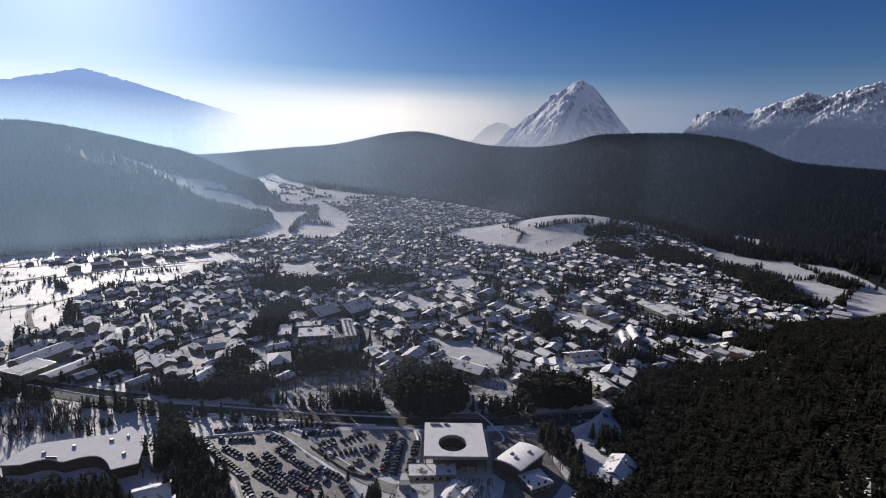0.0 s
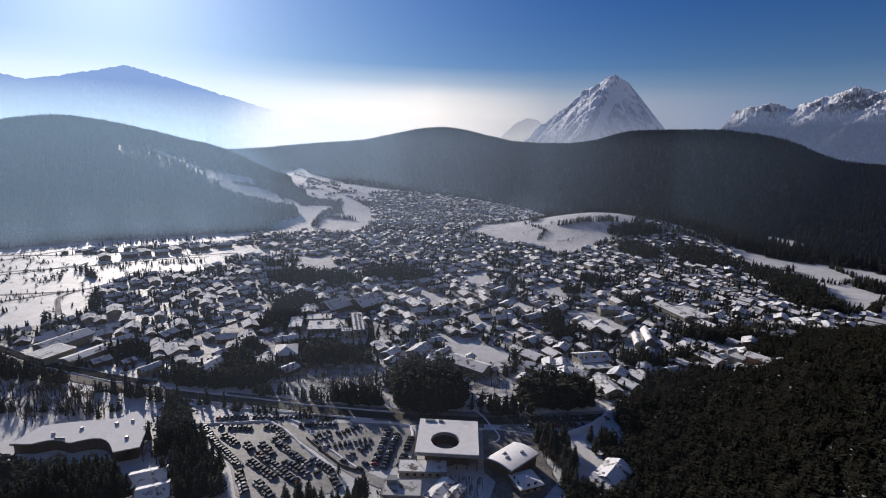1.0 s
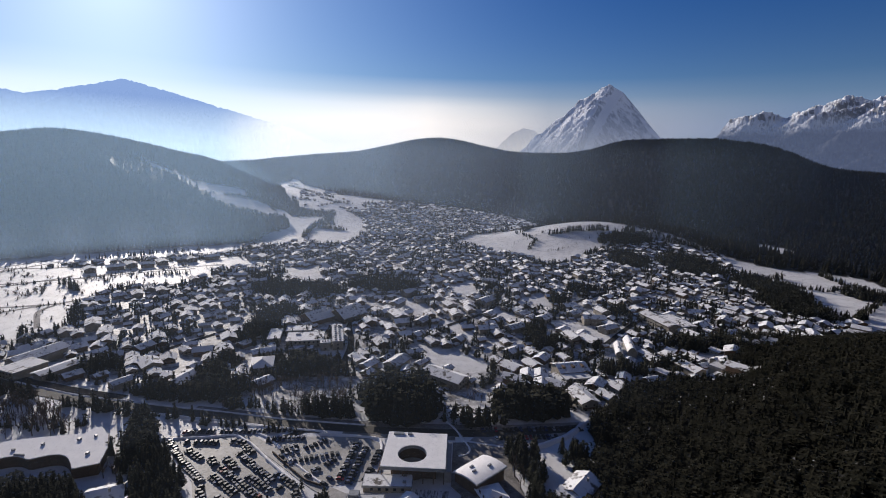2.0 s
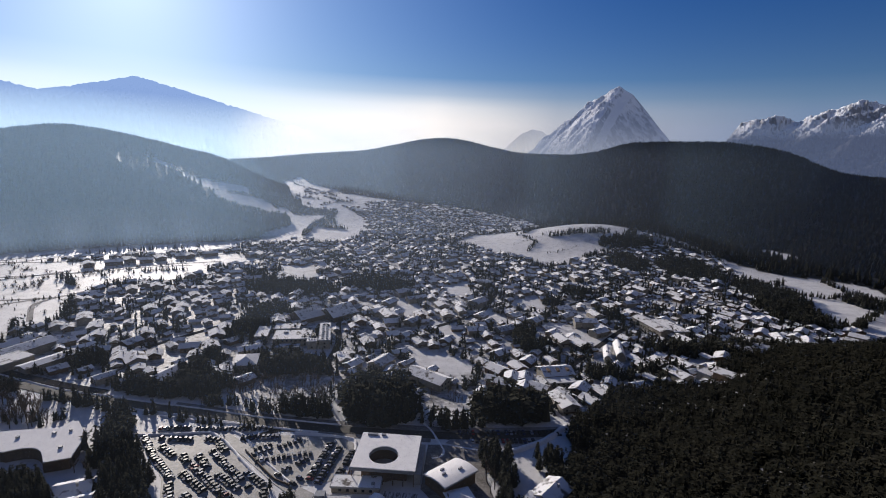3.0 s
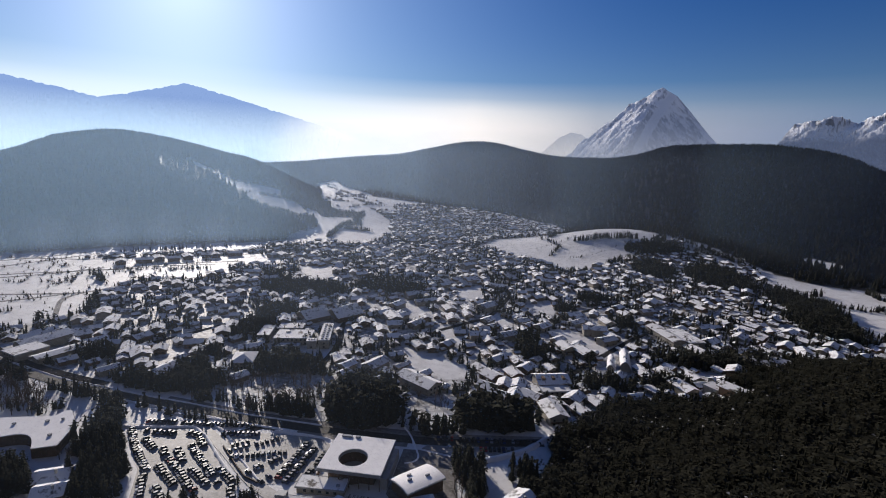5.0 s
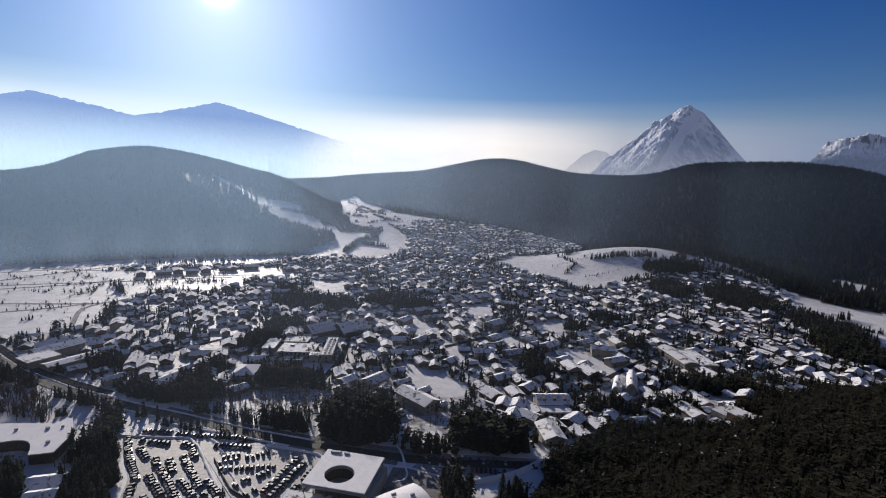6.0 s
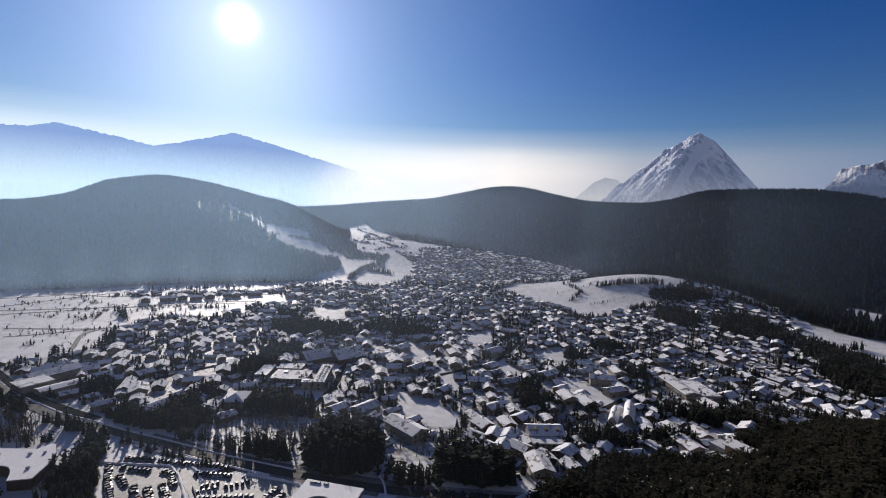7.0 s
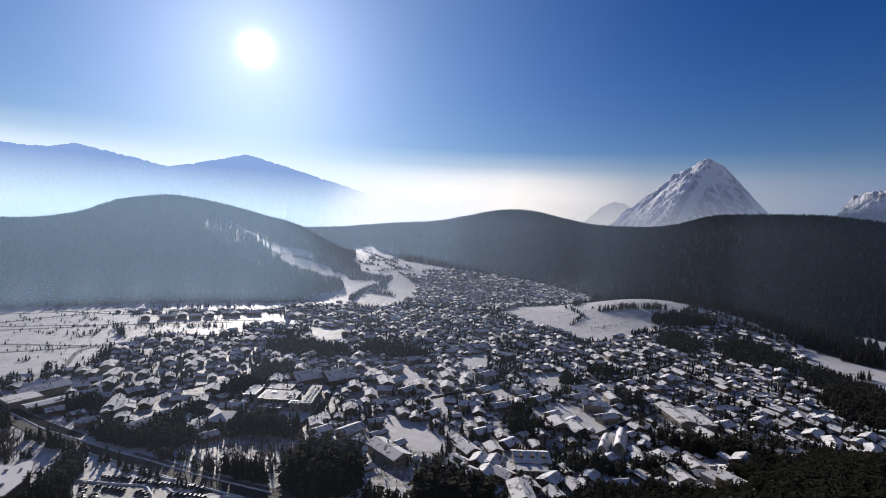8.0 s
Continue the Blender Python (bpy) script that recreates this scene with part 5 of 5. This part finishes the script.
long_house("barn", "narrow open shed with a strip of snow on its roof", "barn", 207, 309, 5, 11, 40, 2.6, 14, 0, "", WOOD)
flat_building("yard_building", "small flat-roofed yard building under snow", "building", 215, 333, 10, 9, 38, 4.0, 1, "f")
long_house("farmhouse", "pale farmhouse with a snowy roof at the edge of the wood", "house", 264, 386, 10, 14, 75, 5.0, 20, 1, "f")
long_house("farmhouse", "second farmhouse with a snowy roof beside its neighbour", "house", 281, 382, 9, 15, 60, 5.0, 20, 1, "f")
for i in range(8):
    hx, hy = -437 + 14.5 * i, 572 + 12.6 * i
    long_house("guest_house", "broad dark guest house with a snowy roof beside the field", "house", hx + (i % 2) * 6, hy + (i % 3) * 5, 11, (15, 19, 17)[i % 3], 46 + 80 * (i % 2), 5.5, 16, 2, "f", WOOD)
for i, (hx, hy) in enumerate(((67, 309), (78, 316), (87, 317), (74, 298), (85, 300), (95, 302))):
    long_house("chalet", "dark timber chalet with a clean snowy gable roof", "house", hx, hy, 8, 11, (62, -8, -10, 66, -12, 60)[i], 5.2, 23, 2, "f", WOOD)
long_house("chalet", "snow-roofed house in front of the dark wood", "house", 122, 306, 9, 12, -30, 4.8, 20, 2, "f", WOOD)
for hx, hy in ((-481, 772), (-464, 769)):
    long_house("chalet", "small chalet with a bright snowy roof below the wooded hill", "house", hx, hy, 8, 11, 70, 4.5, 22, 1, "f", WOOD)
build_town()


# ---- car parks
def slab(name, outline, lift, mat, label, category):
    bm = bmesh.new()
    zs = [float(ground_z(x, y)) for x, y in outline]
    prism(bm, outline, min(zs) - 0.5, max(zs) + lift)
    return tagged(new(name, mesh_of(name, bm, mat)), label, category, kind="structure")


LOT_A = [(-121, 221), (-101, 228), (-79, 227), (-62, 211.5), (-39, 190.5), (-33, 178), (-61, 165), (-76, 171), (-87, 189)]
LOT_B = [(-56, 210.5), (-68, 226), (-40, 230), (-16, 231), (-6, 225), (-6, 214), (-12, 196), (-27, 190.5), (-32, 191)]
slab("car_park", LOT_A, 0.12, PACKED, "car park of packed grey snow", "car park")
LOT_C = [(38, 233), (47, 248), (100, 257), (92, 242), (62, 229)]
slab("car_park", LOT_C, 0.1, PACKED, "car park of packed grey snow beside the wood", "car park")
slab("car_park", LOT_B, 0.12, PACKED, "smaller car park of packed grey snow", "car park")


slab("forecourt", [(29, 172), (34, 190), (29, 196), (29, 230), (37, 231), (60, 227), (58, 210), (62, 192), (46, 170)], 0.08, DARK_GROUND, "dark mottled forecourt beside the station", "forecourt")
slab("forecourt", [(12.5, 172), (12.5, 192.5), (28.5, 192.5), (28.5, 172)], 0.08, TRAMPLED, "trampled streaked snow forecourt before the station", "forecourt")


def car(kind, paint_mat):
    """A parked car, nose to -y: lower body, glazed cabin with roof, four wheels."""
    long, wide, roof, tail = ((4.0, 1.7, 1.45, 1.75), (4.4, 1.76, 1.48, 2.05), (4.4, 1.8, 1.65, 2.05))[kind]
    root = new("car")
    bm = bmesh.new()
    side = [(-long / 2, 0.3), (-long / 2, 0.66), (-long / 2 + 1.1, 0.9), (long / 2 - 0.2, 0.95), (long / 2, 0.7), (long / 2, 0.3)]
    a, b = [bm.verts.new((-wide / 2, y, z)) for y, z in side], [bm.verts.new((wide / 2, y, z)) for y, z in side]
    bm.faces.new(a), bm.faces.new(b[::-1])
    for i in range(6):
        bm.faces.new((a[i], b[i], b[(i + 1) % 6], a[(i + 1) % 6]))
    y0, y1 = -0.55, tail - 0.45
    vs = box(bm, -wide / 2 + 0.22, y0 + 0.05, roof - 0.1, wide / 2 - 0.22, y1 - 0.05, roof)
    bmesh.ops.bevel(bm, geom=bm.edges[:], offset=0.05, segments=1, affect="EDGES")
    part("body", bm, paint_mat, root)
    bm = bmesh.new()
    low = [bm.verts.new((sx * (wide / 2 - 0.06), y, 0.9)) for sx, y in ((-1, -long / 2 + 1.15), (1, -long / 2 + 1.15), (1, tail), (-1, tail))]
    top = [bm.verts.new((sx * (wide / 2 - 0.24), y, roof - 0.06)) for sx, y in ((-1, y0), (1, y0), (1, y1), (-1, y1))]
    bm.faces.new(low[::-1]), bm.faces.new(top)
    for i in range(4):
        bm.faces.new((low[i], low[(i + 1) % 4], top[(i + 1) % 4], top[i]))
    part("greenhouse", bm, GLASS, root, "dark tinted cabin glass")
    for sx in (-1, 1):
        for y in (-long / 2 + 0.85, long / 2 - 0.8):
            bm = bmesh.new()
            bmesh.ops.create_cone(bm, cap_ends=True, segments=10, radius1=0.32, radius2=0.32, depth=0.22, matrix=pose(sx * (wide / 2 - 0.1), y, 0.32, 0, 90))
            part("wheel", bm, RUBBER, root)
    return root


CAR_ROWS = [((-54, 210), (-37, 225)), ((-51, 206), (-28, 215)), ((-37, 197), (-35, 201)), ((-34, 203), (-28, 210)), ((-28, 192), (-26, 196)), ((-22, 194), (-20, 224)),
            ((-17, 194), (-15, 221)), ((-10, 197), (-7, 221)), ((-66, 223.5), (-49, 227)), ((-56, 215), (-46, 222)), ((-116, 219), (-101, 204)), ((-101, 204), (-81, 188)),
            ((-106, 217.5), (-91, 218.5)), ((-101, 211), (-92, 205)), ((-95, 212), (-83, 202)), ((-90.5, 200), (-83, 194)), ((-79.6, 193.0), (-64.6, 183.0)), ((-78.4, 198.9), (-53.4, 180.9)),
            ((-79.5, 206.3), (-69.6, 197.4)), ((-69.6, 197.4), (-50.6, 186.2)), ((-75.4, 210.8), (-46.4, 187.8)), ((-83, 220.5), (-77, 219.5)), ((-75, 217), (-63, 205)), ((-63, 205), (-41, 190)),
            ((-81, 185), (-73, 173)), ((-70.5, 179.5), (-61, 171.5)), ((-39, 186), (-35, 180)), ((-112, 226.5), (-74, 231)), ((-74, 231), (-56, 234)), ((45, 243), (98, 250)), ((52, 236), (84, 240))]


def park_cars():
    rng = random.Random(21)
    mix = [(0, 0), (0, 1), (1, 0), (1, 2), (2, 0), (2, 1), (1, 4), (0, 2), (0, 3), (0, 5), (2, 4)]
    names = ["black", "dark grey", "silver", "white", "dark blue", "red"]
    bodies = ["small car", "estate car", "tall family car"]
    cars = [tagged(car(k, PAINTS[p]), f"{names[p]} {bodies[k]} parked on packed snow", "car", "cars in the car park") for k, p in mix]
    count, parked, more = 0, [], []
    for (x0, y0), (x1, y1) in CAR_ROWS:
        long = math.hypot(x1 - x0, y1 - y0)
        n = int(long / 2.3)
        turn = math.degrees(math.atan2(y1 - y0, x1 - x0))
        for i in range(n + 1):
            if rng.random() < 0.04:
                continue
            k = i / max(1, n)
            x, y = x0 + (x1 - x0) * k + rng.gauss(0, 0.12), y0 + (y1 - y0) * k + rng.gauss(0, 0.12)
            c, q = math.cos(radians(turn)), math.sin(radians(turn))
            if any(abs((x - a) * c + (y - b) * q) < 1.85 and abs((y - b) * c - (x - a) * q) < 4.2 for a, b in parked):
                continue
            parked.append((x, y))
            z = float(ground_z(x, y)) + (0.12 if inside(LOT_A, [x], [y])[0] or inside(LOT_B, [x], [y])[0] else 0.1 if inside(LOT_C, [x], [y])[0] else 0.02)
            proto, m = rng.choices(cars, (6, 6, 6, 3, 5, 6, 6, 3, 2, 2, 5))[0], pose(x, y, z, 0, 0, turn + rng.choice((0, 0, 180)) + rng.gauss(0, 2)) @ Matrix.Scale(0.92, 4)
            if count < 298:
                copy_thing(proto, m)
            else:
                more.append((proto, m))
            count += 1
    if more:
        bm, mats = bmesh.new(), []
        for proto, m in more:
            for piece in proto.children:
                start = len(bm.verts), len(bm.faces)
                bm.from_mesh(piece.data)
                bm.verts.ensure_lookup_table(), bm.faces.ensure_lookup_table()
                bmesh.ops.transform(bm, matrix=m, verts=bm.verts[start[0]:])
                if piece.data.materials[0] not in mats:
                    mats.append(piece.data.materials[0])
                for f in bm.faces[start[1]:]:
                    f.material_index = mats.index(piece.data.materials[0])
        me = bpy.data.meshes.new("more_cars")
        bm.to_mesh(me)
        bm.free()
        for mat in mats:
            me.materials.append(mat)
        tagged(new("more_cars", me), "more dark cars parked close together on packed snow", "cars", kind="stuff")
    for ob in cars:
        for o in (*ob.children_recursive, ob):
            bpy.data.objects.remove(o)


park_cars()


# ---- trees in and round the town
def fir_tree(seed):
    root = new("fir_tree")
    bm = bmesh.new()
    bmesh.ops.create_cone(bm, segments=6, radius1=0.022, radius2=0.006, depth=0.6, matrix=pose(0, 0, 0.27))
    part("trunk", bm, BARK, root)
    v, f = tuft_shape(seed, 300, False)
    part("crown", mesh_from("crown", v, f, [FIR]), FIR, root)
    return tagged(root, "tall dark fir tree standing in the snow", "tree", "firs of the town")


def bare_tree(seed):
    """A leafless tree: tapered trunk that forks into ever thinner limbs."""
    rng = random.Random(seed)
    root = new("bare_tree")
    trunk, limbs = bmesh.new(), bmesh.new()

    def limb(bm, a, way, long, r, depth):
        b = a + way * long
        q = way.to_track_quat("Z", "Y").to_matrix().to_4x4()
        bmesh.ops.create_cone(bm, segments=4 if depth else 6, radius1=r, radius2=r * 0.55, depth=long, matrix=Matrix.Translation((a + b) / 2) @ q)
        if depth < 3:
            for _ in range(3 if depth else 6):
                k = rng.uniform(0.45, 1.0)
                turn = Vector((rng.gauss(0, 0.6), rng.gauss(0, 0.6), rng.uniform(0.1, 0.6)))
                limb(limbs, a + way * long * k, (way + turn).normalized(), long * rng.uniform(0.45, 0.65), r * 0.5, depth + 1)

    limb(trunk, Vector((0, 0, -0.3)), Vector((0, 0, 1)), 5.0, 0.22, 0)
    part("trunk", trunk, BARK, root)
    part("limbs", limbs, HEDGE, root, "thin leafless twigs")
    return tagged(root, "leafless brown broadleaf tree in the snow", "tree", "bare trees by the road")


def plant_bare():
    rng = random.Random(8)
    protos = [bare_tree(60 + s) for s in range(3)]
    for line, n in (([(-250, 258), (-205, 250), (-160, 244)], 26), ([(-225, 222), (-195, 214)], 16), ([(-245, 232), (-215, 240), (-185, 232)], 80), ([(-230, 250), (-190, 240)], 20), ([(-240, 222), (-200, 226), (-172, 222)], 60), ([(-140, 250), (-60, 250)], 30), ([(-100, 272), (-66, 266), (-42, 262)], 34), ([(-90, 290), (-44, 286)], 22), ([(-60, 298), (-38, 280), (-42, 258)], 26), ([(-104, 283), (-50, 268), (-30, 275)], 26),
                    ([(-48, 300), (-80, 300)], 8), ([(22, 288), (48, 278)], 9), ([(-135, 196), (-120, 186)], 8), ([(-25, 176), (-12, 168)], 6), ([(56, 216), (64, 196)], 8)):
        for _ in range(n):
            i, k = rng.randrange(len(line) - 1), rng.random()
            x = line[i][0] + (line[i + 1][0] - line[i][0]) * k + rng.gauss(0, 3)
            y = line[i][1] + (line[i + 1][1] - line[i][1]) * k + rng.gauss(0, 3)
            if free(x, y, -0.5) and near_line(MAIN_ROAD, np.array([x]), np.array([y]))[0] > 5.5:
                copy_thing(rng.choice(protos), pose(x, y, float(ground_z(x, y)), 0, 0, rng.uniform(0, 360)) @ Matrix.Scale(rng.uniform(0.7, 1.15), 4))
    for ob in protos:
        for o in (*ob.children_recursive, ob):
            bpy.data.objects.remove(o)


def plant():
    firs = [fir_tree(40 + s) for s in range(5)]
    rng = random.Random(3)
    spots = []
    for cx, cy, sx, sy in GROVES:
        for _ in range(int(sx * sy * 3.14 / 11)):
            a, q = rng.random() * 6.283, math.sqrt(rng.random()) * rng.uniform(0.8, 1.15)
            spots.append((cx + sx * q * math.cos(a), cy + sy * q * math.sin(a), rng.uniform(8, 14)))
    for cx, cy, sx, sy in TALL_GROVES:
        for _ in range(int(sx * sy * 3.14 / 9)):
            a, q = rng.random() * 6.283, math.sqrt(rng.random()) * rng.uniform(0.8, 1.1)
            spots.append((cx + sx * q * math.cos(a), cy + sy * q * math.sin(a), rng.uniform(14, 21)))
    for cx, cy, sx, sy in THIN_GROVES:
        for _ in range(int(sx * sy * 3.14 / 17)):
            a, q = rng.random() * 6.283, math.sqrt(rng.random()) * rng.uniform(0.8, 1.1)
            spots.append((cx + sx * q * math.cos(a), cy + sy * q * math.sin(a), rng.uniform(7, 13)))
    for line, n, low, high in TREE_ROWS:
        for _ in range(n):
            i = rng.randrange(len(line) - 1)
            k = rng.random()
            spots.append((line[i][0] + (line[i + 1][0] - line[i][0]) * k + rng.gauss(0, 2), line[i][1] + (line[i + 1][1] - line[i][1]) * k + rng.gauss(0, 2), rng.uniform(low, high)))
    for way in FOOTPATHS:
        for _ in range(22):
            i, k = rng.randrange(len(way) - 1), rng.random()
            spots.append((way[i][0] + (way[i + 1][0] - way[i][0]) * k + rng.gauss(0, 6), way[i][1] + (way[i + 1][1] - way[i][1]) * k + rng.gauss(0, 5), rng.uniform(1.5, 4.5)))
    near_first = len(spots)
    for _ in range(26000):
        x, y = rng.uniform(-430, 460), rng.uniform(255, 1450)
        if noise.noise((x / 48, y / 48, 5.0)) > -0.02:
            spots.append((x, y, rng.uniform(4, 11)))
    xs, ys, hs = np.array(spots).T
    wide = np.arange(len(xs)) < near_first
    ok = (inside(TOWN, xs, ys) | (near_line(BELT, xs, ys) < 18) | wide) & (wood_at(xs, ys) < 0.3)
    for c in (*CLEARINGS, SHADED_CLEARING, SNOW_PATCH):
        ok &= ~inside(c, xs, ys)
    for c in PISTES:
        ok &= ~(inside(c, xs, ys) & ~wide)
    ok &= ~inside(LOT_A, xs, ys) & ~inside(LOT_B, xs, ys) & ~inside(LOT_C, xs, ys) & (near_line(DRIVE, xs, ys) > 4)
    for line, gap in ROADS_CLEAR:
        ok &= near_line(line, xs, ys) > gap * 0.55
    ok &= np.array([free(x, y, -1.8) for x, y in zip(xs, ys)])
    xs, ys, hs = xs[ok], ys[ok], hs[ok]
    order = np.argsort(np.hypot(xs - 20, ys))
    for i in order[:300]:
        copy_thing(rng.choice(firs), pose(xs[i], ys[i], float(ground_z(xs[i], ys[i])), 0, 0, rng.uniform(0, 360)) @ Matrix.Diagonal((hs[i], hs[i], hs[i], 1)))
    for ob in firs:
        for o in (*ob.children_recursive, ob):
            bpy.data.objects.remove(o)
    rest = order[300:]
    forest("town_trees", np.column_stack([xs[rest], ys[rest]]), hs[rest], 7, 4, "dark firs scattered between the houses of the town", FIR, 1.1, 26, 1)


SHRUBS = [(-502, 547), (-440, 473), (-422, 471), (-423, 487), (-408, 534), (-410, 547), (-391, 555), (-353, 506), (-381, 572), (-353, 559), (-349, 596), (-474, 503), (-438, 514), (-490, 540), (-343, 624), (-538, 562)]


def plant_shrubs():
    """Grey leafless shrubs in loose clumps on the open field."""
    rng = np.random.default_rng(17)
    xy = np.concatenate([rng.normal(c, (5, 7), (9, 2)) for c in SHRUBS] + [rng.uniform((-560, 400), (-330, 600), (90, 2))])
    xy = xy[inside(FIELD_WEST, xy[:, 0], xy[:, 1])]
    forest("field_shrubs", xy, rng.uniform(1.6, 5.0, len(xy)), 5, 2, "grey leafless shrubs scattered over the snowy field", HEDGE, 1.5, 40, 6)


plant()
plant_bare()
plant_shrubs()


# ---- haze: thin translucent sheets added across the valley, densest before the wooded hills and towards the sun
def haze_bank(t0, t1, foot_of, top_of, veil_of, label, mat=HAZE_SHEET):
    th = np.arange(t0, t1 + 0.1, 0.5)
    k = np.linspace(0, 1, 40)
    T, K = np.meshgrid(th, k)
    R = foot_of(T) + 80 * K
    X, Y = OX + R * np.sin(np.radians(T)), OY + R * np.cos(np.radians(T))
    low = ground_z(X, Y) - 2
    crest = 150 + R * np.tan(np.radians(top_of(T) + 1.0))
    high = 150 + R * np.tan(np.radians(top_of(T) + 4.5))
    Z = np.where(K == 0, low, np.maximum(low, low + (high - low) * K))
    n = len(th)
    i, j = np.meshgrid(np.arange(len(k) - 1), np.arange(n - 1), indexing="ij")
    f = np.stack([i * n + j, i * n + j + 1, (i + 1) * n + j + 1, (i + 1) * n + j], -1).reshape(-1, 4)
    me = mesh_from("haze", np.stack([X, Y, Z], -1).reshape(-1, 3), f, [mat], flat=False)
    a = me.attributes.new("veil", "FLOAT", "POINT")
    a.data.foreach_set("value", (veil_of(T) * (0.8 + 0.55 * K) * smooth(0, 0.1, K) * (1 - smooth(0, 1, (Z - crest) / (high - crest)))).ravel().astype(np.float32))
    tagged(new("haze", me), label, "haze", kind="stuff")


HAZE_FOOT = [(-26, 1640), (-10, 1470), (5, 1160), (20, 990), (56, 780)]
level = lambda T: 0 * T - 0.5
# the nearer sheets are added to lift dark tones in the foreground
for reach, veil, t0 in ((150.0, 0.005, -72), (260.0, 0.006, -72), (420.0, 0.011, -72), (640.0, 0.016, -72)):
    haze_bank(t0, 66, lambda T: 0 * T + reach, level, lambda T: veil * (0.5 + 1.4 * np.exp(-((T + 22) / 30) ** 2)), "faint haze sheet added over the town", LOW_HAZE)
haze_bank(-30, 66, lambda T: 0 * T + 880.0, level, lambda T: 0.026 * smooth(-30, -23, T) * (0.55 + 1.4 * np.exp(-((T + 14) / 18) ** 2)), "faint haze sheet added over the far town", LOW_HAZE)
haze_bank(-72, -15, lambda T: np.where(T < -25, 860.0, 860 + (T + 25) * 16), lambda T: spline(LEFT_CREST, T), lambda T: 0.18 * (0.3 + 0.7 * smooth(-20, -31, T)) * smooth(-15, -17, T), "thin haze sheet added before the wooded hillside")
haze_bank(-30, 62, lambda T: spline(HAZE_FOOT, T), lambda T: spline(BACK_CREST, T), lambda T: 0.07 + 0.1 * smooth(26, -18, T), "thin haze sheet added before the far wooded hills")

# two more added sheets: a blue tint at the town's edge, a pale hill foot
haze_bank(-3, 14, lambda T: 0 * T + 1000.0, lambda T: 0 * T - 8.6, lambda T: 0.13 * np.exp(-((T - 5.2) / 3.4) ** 2), "blue haze sheet added over the edge of the town", LOW_HAZE)
haze_bank(-58, -24, lambda T: 0 * T + 835.0, lambda T: 0 * T - 9.6, lambda T: 0.12 * smooth(-24, -34, T) * (0.75 + 0.25 * np.sin(T * 1.3)), "low haze sheet added at the foot of the wooded hill", LOW_HAZE)


# ---- low wall along the drive and chalets below the hill
def low_wall(line, label):
    bm = bmesh.new()
    for (x0, y0), (x1, y1) in zip(line, line[1:]):
        z = float(ground_z((x0 + x1) / 2, (y0 + y1) / 2))
        m = pose((x0 + x1) / 2, (y0 + y1) / 2, z, 0, 0, math.degrees(math.atan2(y1 - y0, x1 - x0)))
        half = math.hypot(x1 - x0, y1 - y0) / 2
        box(bm, -half, -0.2, -0.3, half, 0.2, 1.1, m)
    tagged(new("retaining_wall", mesh_of("retaining_wall", bm, WOOD)), label, "wall")


low_wall([(-60, 213.6), (-52, 206.6), (-44, 199.6), (-37, 194), (-29, 191)], "low dark retaining wall between drive and car park")
low_wall([(-5.6, 197), (-5.2, 212), (-4.8, 227)], "dark railing wall along the station terrace")
